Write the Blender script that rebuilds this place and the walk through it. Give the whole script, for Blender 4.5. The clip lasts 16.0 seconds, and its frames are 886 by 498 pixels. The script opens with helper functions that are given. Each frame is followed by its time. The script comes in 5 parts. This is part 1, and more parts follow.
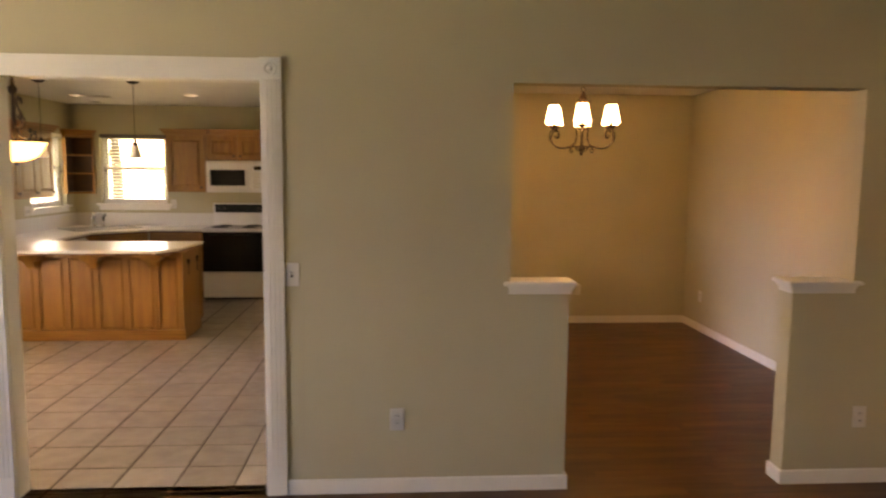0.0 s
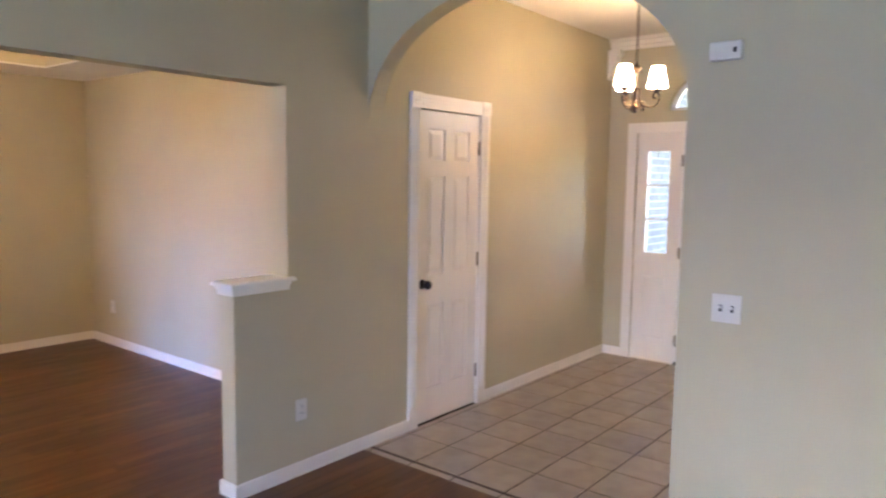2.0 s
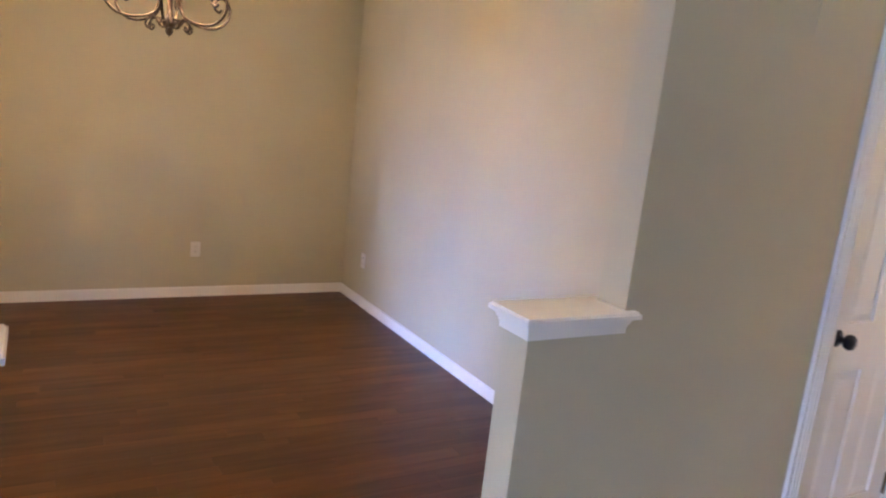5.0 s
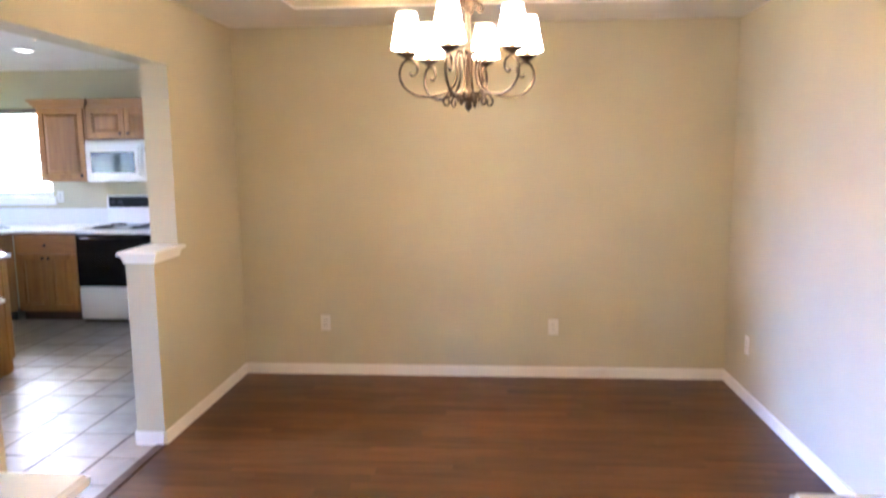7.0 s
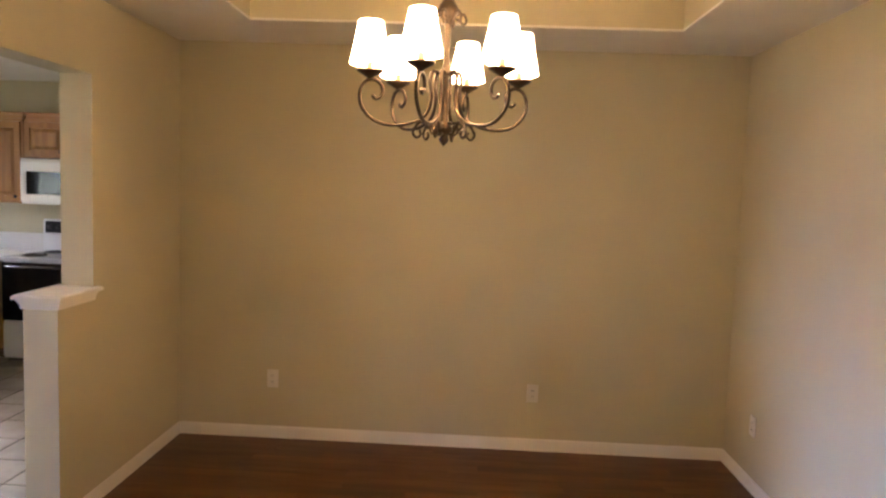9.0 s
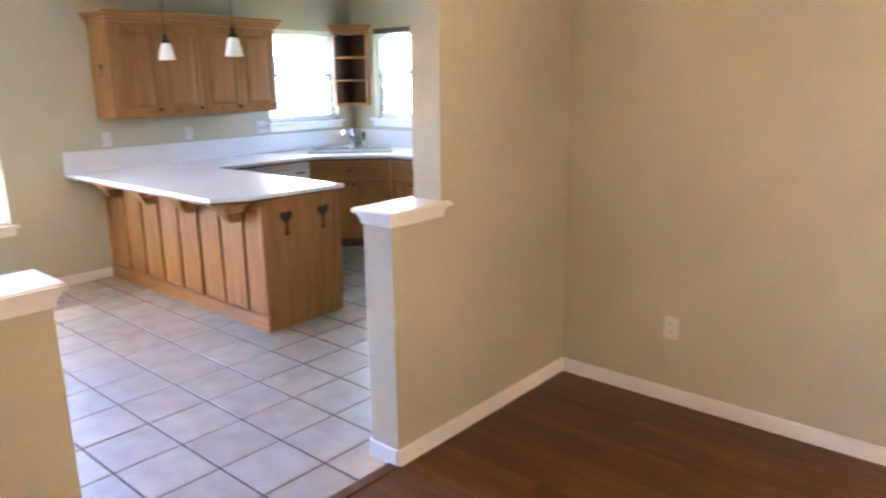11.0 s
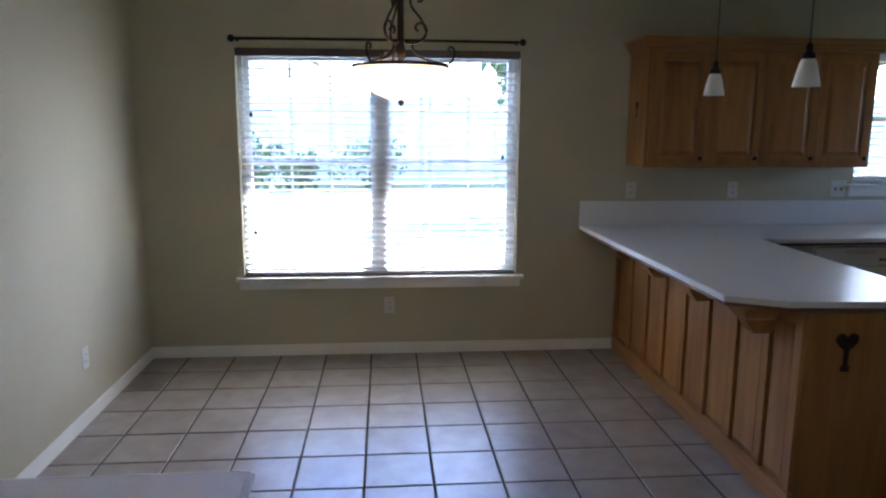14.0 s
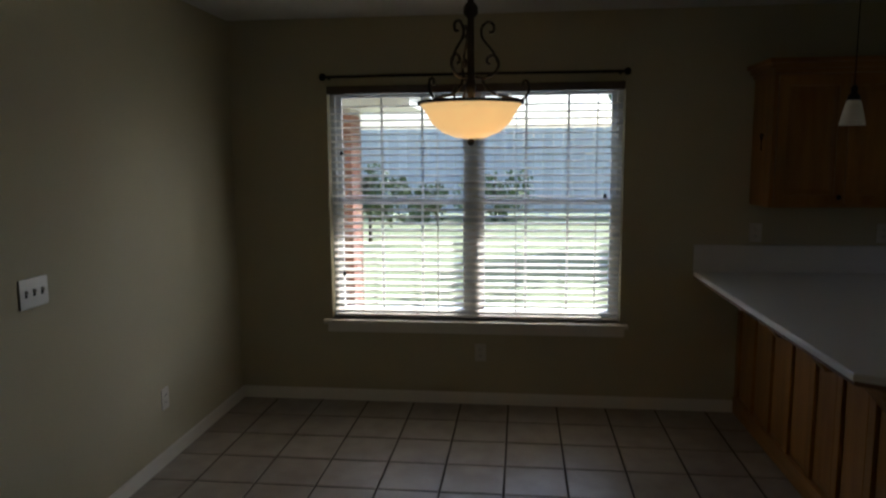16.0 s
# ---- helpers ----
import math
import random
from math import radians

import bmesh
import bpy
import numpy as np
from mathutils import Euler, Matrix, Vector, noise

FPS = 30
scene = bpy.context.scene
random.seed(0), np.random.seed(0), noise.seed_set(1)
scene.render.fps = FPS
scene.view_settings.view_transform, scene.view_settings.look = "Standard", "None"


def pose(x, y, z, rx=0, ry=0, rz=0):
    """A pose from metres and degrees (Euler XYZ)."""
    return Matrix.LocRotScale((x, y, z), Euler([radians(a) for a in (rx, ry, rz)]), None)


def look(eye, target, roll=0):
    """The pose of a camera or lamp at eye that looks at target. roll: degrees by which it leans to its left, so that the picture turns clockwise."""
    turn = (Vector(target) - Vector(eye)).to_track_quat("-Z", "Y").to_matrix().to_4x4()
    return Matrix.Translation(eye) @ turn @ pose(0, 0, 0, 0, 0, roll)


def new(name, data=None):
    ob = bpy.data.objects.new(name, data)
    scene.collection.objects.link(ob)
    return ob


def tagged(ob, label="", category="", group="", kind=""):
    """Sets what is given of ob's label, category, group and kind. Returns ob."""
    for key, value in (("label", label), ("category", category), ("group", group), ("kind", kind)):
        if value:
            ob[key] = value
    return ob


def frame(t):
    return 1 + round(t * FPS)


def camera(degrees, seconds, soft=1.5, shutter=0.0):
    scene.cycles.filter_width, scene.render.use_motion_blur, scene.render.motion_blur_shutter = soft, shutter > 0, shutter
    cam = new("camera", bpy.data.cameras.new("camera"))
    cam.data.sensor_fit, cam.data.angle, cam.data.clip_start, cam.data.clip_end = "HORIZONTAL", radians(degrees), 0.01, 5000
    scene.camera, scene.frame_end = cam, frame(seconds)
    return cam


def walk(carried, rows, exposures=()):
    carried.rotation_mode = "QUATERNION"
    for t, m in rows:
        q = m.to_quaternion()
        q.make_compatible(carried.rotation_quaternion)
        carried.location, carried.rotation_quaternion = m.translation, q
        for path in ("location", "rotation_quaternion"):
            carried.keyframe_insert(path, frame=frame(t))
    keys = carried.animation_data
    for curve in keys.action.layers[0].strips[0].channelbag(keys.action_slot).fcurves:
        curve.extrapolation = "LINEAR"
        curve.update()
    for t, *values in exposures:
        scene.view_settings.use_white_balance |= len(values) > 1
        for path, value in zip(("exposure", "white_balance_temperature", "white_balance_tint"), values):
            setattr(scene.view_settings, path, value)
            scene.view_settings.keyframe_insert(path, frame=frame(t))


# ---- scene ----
cam = camera(64.8, 16.0, soft=2.2, shutter=0.3)
PATH = [
    (0, (0.198, -3.474, 1.648), (0.332, -1.491, 1.431), 0.5),
    (0.5, (0.193, -3.448, 1.649), (0.633, -1.511, 1.421), 2.5),
    (1, (0.268, -3.273, 1.635), (1.062, -1.448, 1.443), -1.1),
    (1.5, (0.335, -3.124, 1.625), (1.475, -1.496, 1.403), 0.0),
    (2, (0.279, -2.912, 1.63), (1.829, -1.664, 1.428), 0.8),
    (2.5, (0.282, -2.698, 1.635), (1.947, -1.611, 1.425), 1.0),
    (3, (0.459, -2.405, 1.618), (2.065, -1.23, 1.416), -0.9),
    (3.5, (0.564, -2.072, 1.605), (2.042, -0.744, 1.377), 1.7),
    (6, (1.513, -1.069, 1.58), (1.924, 0.823, 1.079), 3.1),
    (6.5, (1.601, -0.95, 1.576), (1.614, 0.969, 1.014), 0.3),
    (7, (1.781, -0.896, 1.621), (1.634, 1.08, 1.349), -0.5),
    (7.5, (1.802, -0.78, 1.651), (1.718, 1.219, 1.662), 1.0),
    (8, (1.806, -0.628, 1.669), (1.764, 1.369, 1.782), 1.6),
    (8.2, (1.772, -0.563, 1.679), (1.752, 1.436, 1.754), 1.3),
    (10.3, (1.834, 0.377, 1.579), (1.229, 2.22, 1.093), 0.6),
    (10.5, (1.852, 0.526, 1.573), (1.084, 2.306, 1.081), -0.6),
    (11, (1.834, 0.86, 1.603), (0.558, 2.325, 1.129), -0.8),
    (11.5, (1.656, 1.072, 1.587), (0.149, 2.313, 1.155), 0.3),
    (12, (1.407, 1.263, 1.605), (-0.218, 2.369, 1.237), 0.5),
    (12.5, (1.222, 1.452, 1.608), (-0.587, 2.246, 1.291), 0.6),
    (13, (1.043, 1.614, 1.618), (-0.864, 2.071, 1.228), 0.8),
    (13.5, (0.846, 1.685, 1.613), (-1.093, 1.977, 1.218), 2.8),
    (14, (0.674, 1.723, 1.583), (-1.289, 1.888, 1.238), 0.3),
    (14.5, (0.588, 1.792, 1.603), (-1.37, 1.847, 1.199), -1.0),
    (15, (0.518, 1.864, 1.616), (-1.415, 1.801, 1.108), -1.0),
    (15.5, (0.447, 1.967, 1.619), (-1.499, 1.828, 1.177), -1.2),
    (16, (0.368, 2.007, 1.631), (-1.603, 1.786, 1.368), -0.4),
]
EXPOSURES = [(0, 4.68, 10600, 31), (0.6, 5.57, 9800, 32), (1.5, 5.87, 7300, 29), (2.0, 5.53, 5750, 28), (2.5, 5.42, 5550, 27), (3.0, 5.46, 5800, 28), (3.7, 5.45, 6100, 27),
             (5.8, 5.75, 5000, 25), (7.0, 6.27, 5050, 23), (7.5, 5.7, 5150, 23), (8.2, 4.7, 6500, 26), (10.3, 6.37, 5550, 22), (11.0, 6.1, 4950, 22), (12.0, 5.17, 4500, 21),
             (12.5, 5.0, 4350, 21), (13.5, 4.13, 4550, 19), (14.5, 2.98, 5100, 18), (15.3, 2.15, 5500, 15), (16.0, 1.35, 5700, 12)]
walk(cam, [(t, look(e, g, r)) for t, e, g, r in PATH], EXPOSURES)

# ---- world, sun and lamps ----
SUN_EL, SUN_AZ = 43.7, 311.5   # azimuth: degrees clockwise from +y to the sun
world = bpy.data.worlds.new("sky")
scene.world = world
world.use_nodes = True
wn = world.node_tree
sky = wn.nodes.new("ShaderNodeTexSky")
sky.sky_type = 'NISHITA'
sky.sun_disc = False
sky.dust_density, sky.air_density = 3.2, 1.0
sky.sun_elevation = radians(SUN_EL)
sky.sun_rotation = radians(SUN_AZ)
wn.nodes["Background"].inputs[1].default_value = 0.15
wn.links.new(sky.outputs[0], wn.nodes["Background"].inputs[0])


def lamp(name, kind, m, power, color=(1, 1, 1), size=0.03, size_y=0.0):
    d = bpy.data.lights.new(name, kind)
    d.energy, d.color = power, color
    if kind == 'AREA':
        d.shape, d.size, d.size_y = 'RECTANGLE', size, size_y
    elif kind == 'SUN':
        d.angle = radians(size)
    else:
        d.shadow_soft_size = size
    ob = new(name, d)
    ob.matrix_world = m
    return ob


az, el = radians(SUN_AZ), radians(SUN_EL)
sun_from = Vector((math.sin(az) * math.cos(el), math.cos(az) * math.cos(el), math.sin(el)))
lamp("sun", 'SUN', look(sun_from * 30, (0, 0, 0)), 5.0, (1.0, 0.95, 0.86), 0.5)
# added lamp for daylight from a living room window out of view
lamp("window_light", 'AREA', look((-3.96, -2.3, 1.60), (3, -2.3, 1.60)), 2.3, (0.22, 0.42, 1.0), 2.9, 1.25)
# lamps added for skylight in the opening of the breakfast window
lamp("window_light", 'AREA', look((-4.252, 1.70, 1.32), (3, 1.70, 1.32)), 1.05, (0.36, 0.56, 1.0), 1.8, 1.44)
# narrow downward lamp, added to brighten the dining room's right wall
slanting = lamp("window_light", 'AREA', look((-4.252, 1.70, 1.32), (3, 1.95, -0.05)), 0.75, (0.22, 0.43, 1.0), 1.8, 1.44)
slanting.data.spread = radians(34)
WARM = (1.0, 0.60, 0.23)

# ---- materials ----


def mat(name, color, rough=0.6, metal=0.0, color2=None, scale=6.0, detail=6.0, stretch=(1, 1, 1), bump=0.0, bump_scale=60.0,
        rnd=0.0, spec=0.5, coat=0.0, rough_var=0.0, emit=0.0, emit_color=None, fac=(0.35, 0.7)):
    m = bpy.data.materials.new(name)
    m.use_nodes = True
    n, l = m.node_tree.nodes, m.node_tree.links
    b = n["Principled BSDF"]
    b.inputs["Roughness"].default_value, b.inputs["Metallic"].default_value = rough, metal
    b.inputs["Specular IOR Level"].default_value, b.inputs["Coat Weight"].default_value = spec, coat
    b.inputs["Coat Roughness"].default_value = 0.2
    tc = n.new("ShaderNodeTexCoord")
    mp = n.new("ShaderNodeMapping")
    mp.inputs["Scale"].default_value = stretch
    l.new(tc.outputs["Object"], mp.inputs["Vector"])
    vec = mp.outputs["Vector"]
    info = n.new("ShaderNodeObjectInfo")
    if rnd:
        add = n.new("ShaderNodeVectorMath")
        add.operation = 'ADD'
        sc = n.new("ShaderNodeVectorMath")
        sc.operation = 'SCALE'
        comb = n.new("ShaderNodeCombineXYZ")
        for i in range(3):
            l.new(info.outputs["Random"], comb.inputs[i])
        sc.inputs["Scale"].default_value = 37.0
        l.new(comb.outputs[0], sc.inputs[0])
        l.new(vec, add.inputs[0])
        l.new(sc.outputs[0], add.inputs[1])
        vec = add.outputs[0]
    nz = n.new("ShaderNodeTexNoise")
    nz.inputs["Scale"].default_value, nz.inputs["Detail"].default_value = scale, detail
    l.new(vec, nz.inputs["Vector"])
    ramp = n.new("ShaderNodeMapRange")
    ramp.inputs["From Min"].default_value, ramp.inputs["From Max"].default_value = fac
    l.new(nz.outputs["Fac"], ramp.inputs["Value"])
    mix = n.new("ShaderNodeMix")
    mix.data_type = 'RGBA'
    c2 = color2 or tuple(c * 0.94 for c in color)
    mix.inputs[6].default_value, mix.inputs[7].default_value = (*color, 1), (*c2, 1)
    l.new(ramp.outputs[0], mix.inputs[0])
    out = mix.outputs[2]
    if rnd:
        hsv = n.new("ShaderNodeHueSaturation")
        mr = n.new("ShaderNodeMapRange")
        mr.inputs["To Min"].default_value, mr.inputs["To Max"].default_value = 1 - rnd, 1 + rnd
        l.new(info.outputs["Random"], mr.inputs["Value"])
        l.new(mr.outputs[0], hsv.inputs["Value"])
        l.new(out, hsv.inputs["Color"])
        out = hsv.outputs[0]
    l.new(out, b.inputs["Base Color"])
    if rough_var:
        rr = n.new("ShaderNodeMapRange")
        rr.inputs["To Min"].default_value, rr.inputs["To Max"].default_value = rough - rough_var, rough + rough_var
        l.new(nz.outputs["Fac"], rr.inputs["Value"])
        l.new(rr.outputs[0], b.inputs["Roughness"])
    if bump:
        nb = n.new("ShaderNodeTexNoise")
        nb.inputs["Scale"].default_value, nb.inputs["Detail"].default_value = bump_scale, 4
        l.new(vec, nb.inputs["Vector"])
        bp = n.new("ShaderNodeBump")
        bp.inputs["Strength"].default_value, bp.inputs["Distance"].default_value = bump, 0.004
        l.new(nb.outputs["Fac"], bp.inputs["Height"])
        l.new(bp.outputs[0], b.inputs["Normal"])
    if emit:
        b.inputs["Emission Color"].default_value = (*(emit_color or color), 1)
        b.inputs["Emission Strength"].default_value = emit
    return m


def glass(name, color=(1, 1, 1), rough=0.0):
    m = bpy.data.materials.new(name)
    m.use_nodes = True
    n, l = m.node_tree.nodes, m.node_tree.links
    n.remove(n["Principled BSDF"])
    t, g, x, f, p = (n.new("ShaderNode" + k) for k in ("BsdfTransparent", "BsdfGlossy", "MixShader", "LayerWeight", "Math"))
    t.inputs[0].default_value = (*color, 1)
    g.inputs["Roughness"].default_value = rough
    f.inputs["Blend"].default_value = 0.5
    p.operation = 'POWER'
    p.inputs[1].default_value = 4.0
    l.new(f.outputs["Facing"], p.inputs[0])
    l.new(p.outputs[0], x.inputs[0])
    l.new(t.outputs[0], x.inputs[1])
    l.new(g.outputs[0], x.inputs[2])
    l.new(x.outputs[0], n["Material Output"].inputs[0])
    return m


M_WALL = mat("wall_paint", (0.50, 0.455, 0.305), 0.75, color2=(0.47, 0.425, 0.280), scale=1.7, bump=0.25, bump_scale=140, spec=0.3)
M_CEIL = mat("ceiling_paint", (0.74, 0.72, 0.67), 0.9, scale=3, bump=0.6, bump_scale=90, spec=0.2)
M_TRIM = mat("white_trim_paint", (0.80, 0.775, 0.70), 0.38, color2=(0.76, 0.73, 0.65), scale=3, bump=0.05, bump_scale=40)
M_DOOR = mat("white_door_paint", (0.80, 0.77, 0.70), 0.4, color2=(0.77, 0.74, 0.66), scale=2, bump=0.06, bump_scale=70, stretch=(6, 6, 1))
M_PLANK = mat("hand_scraped_wood_floor", (0.100, 0.040, 0.0088), 0.35, color2=(0.056, 0.0212, 0.0048), scale=3, stretch=(0.7, 5, 1), bump=0.22,
              bump_scale=7, rnd=0.30, rough_var=0.09, spec=0.32)
M_TILE = mat("beige_floor_tile", (0.325, 0.280, 0.228), 0.35, color2=(0.255, 0.215, 0.170), scale=8, detail=8, bump=0.12, bump_scale=14, rnd=0.07,
             rough_var=0.07)
M_GROUT = mat("brown_grout", (0.075, 0.055, 0.04), 0.9, color2=(0.045, 0.033, 0.024), scale=20, bump=0.4, bump_scale=200)
M_OAK = mat("honey_oak", (0.355, 0.163, 0.034), 0.38, color2=(0.245, 0.102, 0.019), scale=4, stretch=(5, 5, 0.5), bump=0.15, bump_scale=25, rnd=0.06)
M_OAKH = mat("honey_oak_level_grain", (0.355, 0.163, 0.034), 0.38, color2=(0.245, 0.102, 0.019), scale=5, stretch=(0.6, 0.6, 12), bump=0.15, bump_scale=25)
# darker oak for the toe kicks and the corner shelf's back
M_OAKDARK = mat("dark_recess_oak", (0.085, 0.038, 0.014), 0.6, color2=(0.055, 0.024, 0.009), scale=12)
M_LAMINATE = mat("white_laminate", (0.72, 0.70, 0.66), 0.28, color2=(0.66, 0.64, 0.60), scale=160, detail=2)
M_APPL = mat("white_enamel", (0.80, 0.80, 0.79), 0.25, color2=(0.77, 0.77, 0.76), scale=2)
M_BLACK = mat("black_glass", (0.006, 0.006, 0.007), 0.06, color2=(0.01, 0.01, 0.01), scale=3, spec=0.35)
M_PANEL = mat("satin_black_panel", (0.007, 0.007, 0.008), 0.45, color2=(0.01, 0.01, 0.011), scale=3, spec=0.2)
M_COIL = mat("black_enamel_coil", (0.012, 0.012, 0.012), 0.5, scale=30)
M_IRON = mat("bronzed_iron", (0.050, 0.034, 0.020), 0.38, 0.7, color2=(0.018, 0.012, 0.008), scale=30, bump=0.2, bump_scale=120)
M_DARKIRON = mat("dark_iron", (0.022, 0.018, 0.016), 0.5, 0.6, color2=(0.012, 0.01, 0.009), scale=30)
M_CHROME = mat("chrome", (0.75, 0.76, 0.78), 0.16, 1.0, scale=4)
M_STEEL = mat("brushed_steel", (0.40, 0.41, 0.42), 0.34, 1.0, color2=(0.45, 0.46, 0.47), scale=6, stretch=(20, 1, 1))
M_HINGE = mat("aged_brass", (0.19, 0.14, 0.075), 0.45, 0.9, color2=(0.1, 0.07, 0.04), scale=40)
M_PLATE = mat("white_switch_plate", (0.66, 0.63, 0.56), 0.35, scale=5)
M_SLOT = mat("dark_slot", (0.05, 0.045, 0.04), 0.6, scale=5)
M_BLIND = mat("white_blind_slat", (0.78, 0.74, 0.66), 0.45, color2=(0.74, 0.70, 0.62), scale=8)
M_VALANCE = mat("dark_wood_headrail", (0.10, 0.075, 0.06), 0.5, color2=(0.07, 0.05, 0.04), scale=12, stretch=(1, 1, 8))
M_FRAME = mat("white_vinyl_frame", (0.75, 0.75, 0.74), 0.4, scale=4)
M_GLASS = glass("window_glass", (0.97, 0.985, 0.98))
M_SHADE = mat("lit_fabric_shade", (0.9, 0.85, 0.72), 0.8, scale=60, emit=1.2, emit_color=(1.0, 0.66, 0.31))
M_BOWL = mat("lit_amber_bowl_glass", (0.85, 0.62, 0.3), 0.3, color2=(0.7, 0.45, 0.18), scale=9, emit=0.36, emit_color=(1.0, 0.72, 0.32))
bowl_nodes, bowl_links = M_BOWL.node_tree.nodes, M_BOWL.node_tree.links
through_glass = bowl_nodes.new("ShaderNodeBsdfTranslucent")
through_glass.inputs["Color"].default_value = (0.95, 0.72, 0.36, 1)
both = bowl_nodes.new("ShaderNodeMixShader")
both.inputs[0].default_value = 0.55
bowl_links.new(bowl_nodes["Principled BSDF"].outputs[0], both.inputs[1])
bowl_links.new(through_glass.outputs[0], both.inputs[2])
bowl_links.new(both.outputs[0], bowl_nodes["Material Output"].inputs["Surface"])
M_FROST = mat("frosted_white_glass", (0.82, 0.80, 0.72), 0.35, color2=(0.74, 0.71, 0.62), scale=14)
M_LAWN = mat("lawn", (0.125, 0.155, 0.070), 0.9, color2=(0.19, 0.20, 0.10), scale=1.2, detail=10, bump=1.0, bump_scale=60)
M_FENCE = mat("pale_fence", (0.64, 0.66, 0.68), 0.85, color2=(0.55, 0.57, 0.59), scale=4, stretch=(6, 6, 0.5), rnd=0.12)
M_BRICK = mat("red_brown_brick", (0.30, 0.15, 0.10), 0.85, color2=(0.22, 0.10, 0.07), scale=18, rnd=0.2, bump=0.4, bump_scale=60)
M_MORTAR = mat("mortar", (0.42, 0.39, 0.35), 0.9, scale=30)
M_SOFFIT = mat("white_soffit", (0.70, 0.70, 0.68), 0.6, scale=4)
M_ROOF = mat("grey_shingle", (0.12, 0.11, 0.10), 0.9, color2=(0.08, 0.075, 0.07), scale=20)
M_LEAF = mat("leaf", (0.085, 0.12, 0.045), 0.7, color2=(0.12, 0.15, 0.06), scale=3, rnd=0.2)
M_BARK = mat("bark", (0.13, 0.10, 0.075), 0.9, color2=(0.07, 0.055, 0.04), scale=12, stretch=(3, 3, 0.6), bump=0.6, bump_scale=20)
M_CONCRETE = mat("patio_concrete", (0.42, 0.40, 0.37), 0.9, color2=(0.35, 0.33, 0.3), scale=4)

# ---- mesh helpers ----


def bm_new():
    return bmesh.new()


def box(bm, x0, x1, y0, y1, z0, z1, bevel=0.0):
    r = bmesh.ops.create_cube(bm, size=1.0, matrix=Matrix.LocRotScale(((x0 + x1) / 2, (y0 + y1) / 2, (z0 + z1) / 2), None,
                                                                     (abs(x1 - x0), abs(y1 - y0), abs(z1 - z0))))
    if bevel:
        edges = {e for v in r["verts"] for e in v.link_edges}
        bmesh.ops.bevel(bm, geom=list(edges), offset=bevel, segments=2, affect='EDGES', profile=0.6)
    return bm


def prism(bm, pts, axis, a, b):
    """Extrudes a flat outline: pts are (u, v); axis 'x': (y, z), 'y': (x, z), 'z': (x, y)."""
    def p(u, v, w):
        return {'x': (w, u, v), 'y': (u, w, v), 'z': (u, v, w)}[axis]
    lo = [bm.verts.new(p(u, v, a)) for u, v in pts]
    hi = [bm.verts.new(p(u, v, b)) for u, v in pts]
    fs = [bm.faces.new(lo), bm.faces.new(hi)]
    for i in range(len(pts)):
        j = (i + 1) % len(pts)
        fs.append(bm.faces.new((lo[i], lo[j], hi[j], hi[i])))
    bmesh.ops.recalc_face_normals(bm, faces=fs)
    return bm


def lathe(bm, prof, center=(0, 0, 0), seg=24):
    """Turns a profile of (radius, z) round the upright axis at center."""
    cx, cy, cz = center
    rings = []
    for r, z in prof:
        rings.append([bm.verts.new((cx + r * math.cos(2 * math.pi * i / seg), cy + r * math.sin(2 * math.pi * i / seg), cz + z)) for i in range(seg)])
    fs = []
    for a, b in zip(rings, rings[1:]):
        for i in range(seg):
            j = (i + 1) % seg
            fs.append(bm.faces.new((a[i], a[j], b[j], b[i])))
    for f in fs:
        f.smooth = True
    bmesh.ops.recalc_face_normals(bm, faces=fs)
    return bm


def tube(bm, pts, r, seg=8, taper=None):
    """A round bar along a line of points."""
    pts = [Vector(p) for p in pts]
    rings = []
    for i, p in enumerate(pts):
        d = (pts[min(i + 1, len(pts) - 1)] - pts[max(i - 1, 0)]).normalized()
        q = d.to_track_quat('Z', 'Y')
        rr = r if taper is None else r + (taper - r) * i / (len(pts) - 1)
        rings.append([bm.verts.new(p + q @ Vector((rr * math.cos(2 * math.pi * k / seg), rr * math.sin(2 * math.pi * k / seg), 0))) for k in range(seg)])
    fs = [bm.faces.new(rings[0]), bm.faces.new(rings[-1])]
    for a, b in zip(rings, rings[1:]):
        # match the nearest vertices so that the bar does not twist
        off = min(range(seg), key=lambda o: (a[0].co - b[o].co).length)
        for k in range(seg):
            f = bm.faces.new((a[k], a[(k + 1) % seg], b[(k + 1 + off) % seg], b[(k + off) % seg]))
            f.smooth = True
            fs.append(f)
    bmesh.ops.recalc_face_normals(bm, faces=fs)
    return bm


def mesh_of(name, bm, material):
    me = bpy.data.meshes.new(name)
    bm.to_mesh(me)
    bm.free()
    me.materials.append(material)
    return me


def part(name, bm, material, parent=None, label=""):
    ob = new(name, mesh_of(name, bm, material))
    if parent:
        ob.parent = parent
    return tagged(ob, label)


def structure(name, bm, material, label, category="wall"):
    return tagged(new(name, mesh_of(name, bm, material)), label, category, kind="structure")


def thing(name, m, label, category, group="", kind=""):
    ob = new(name)
    ob.empty_display_size = 0.05
    ob.matrix_world = m
    return tagged(ob, label, category, group, kind)


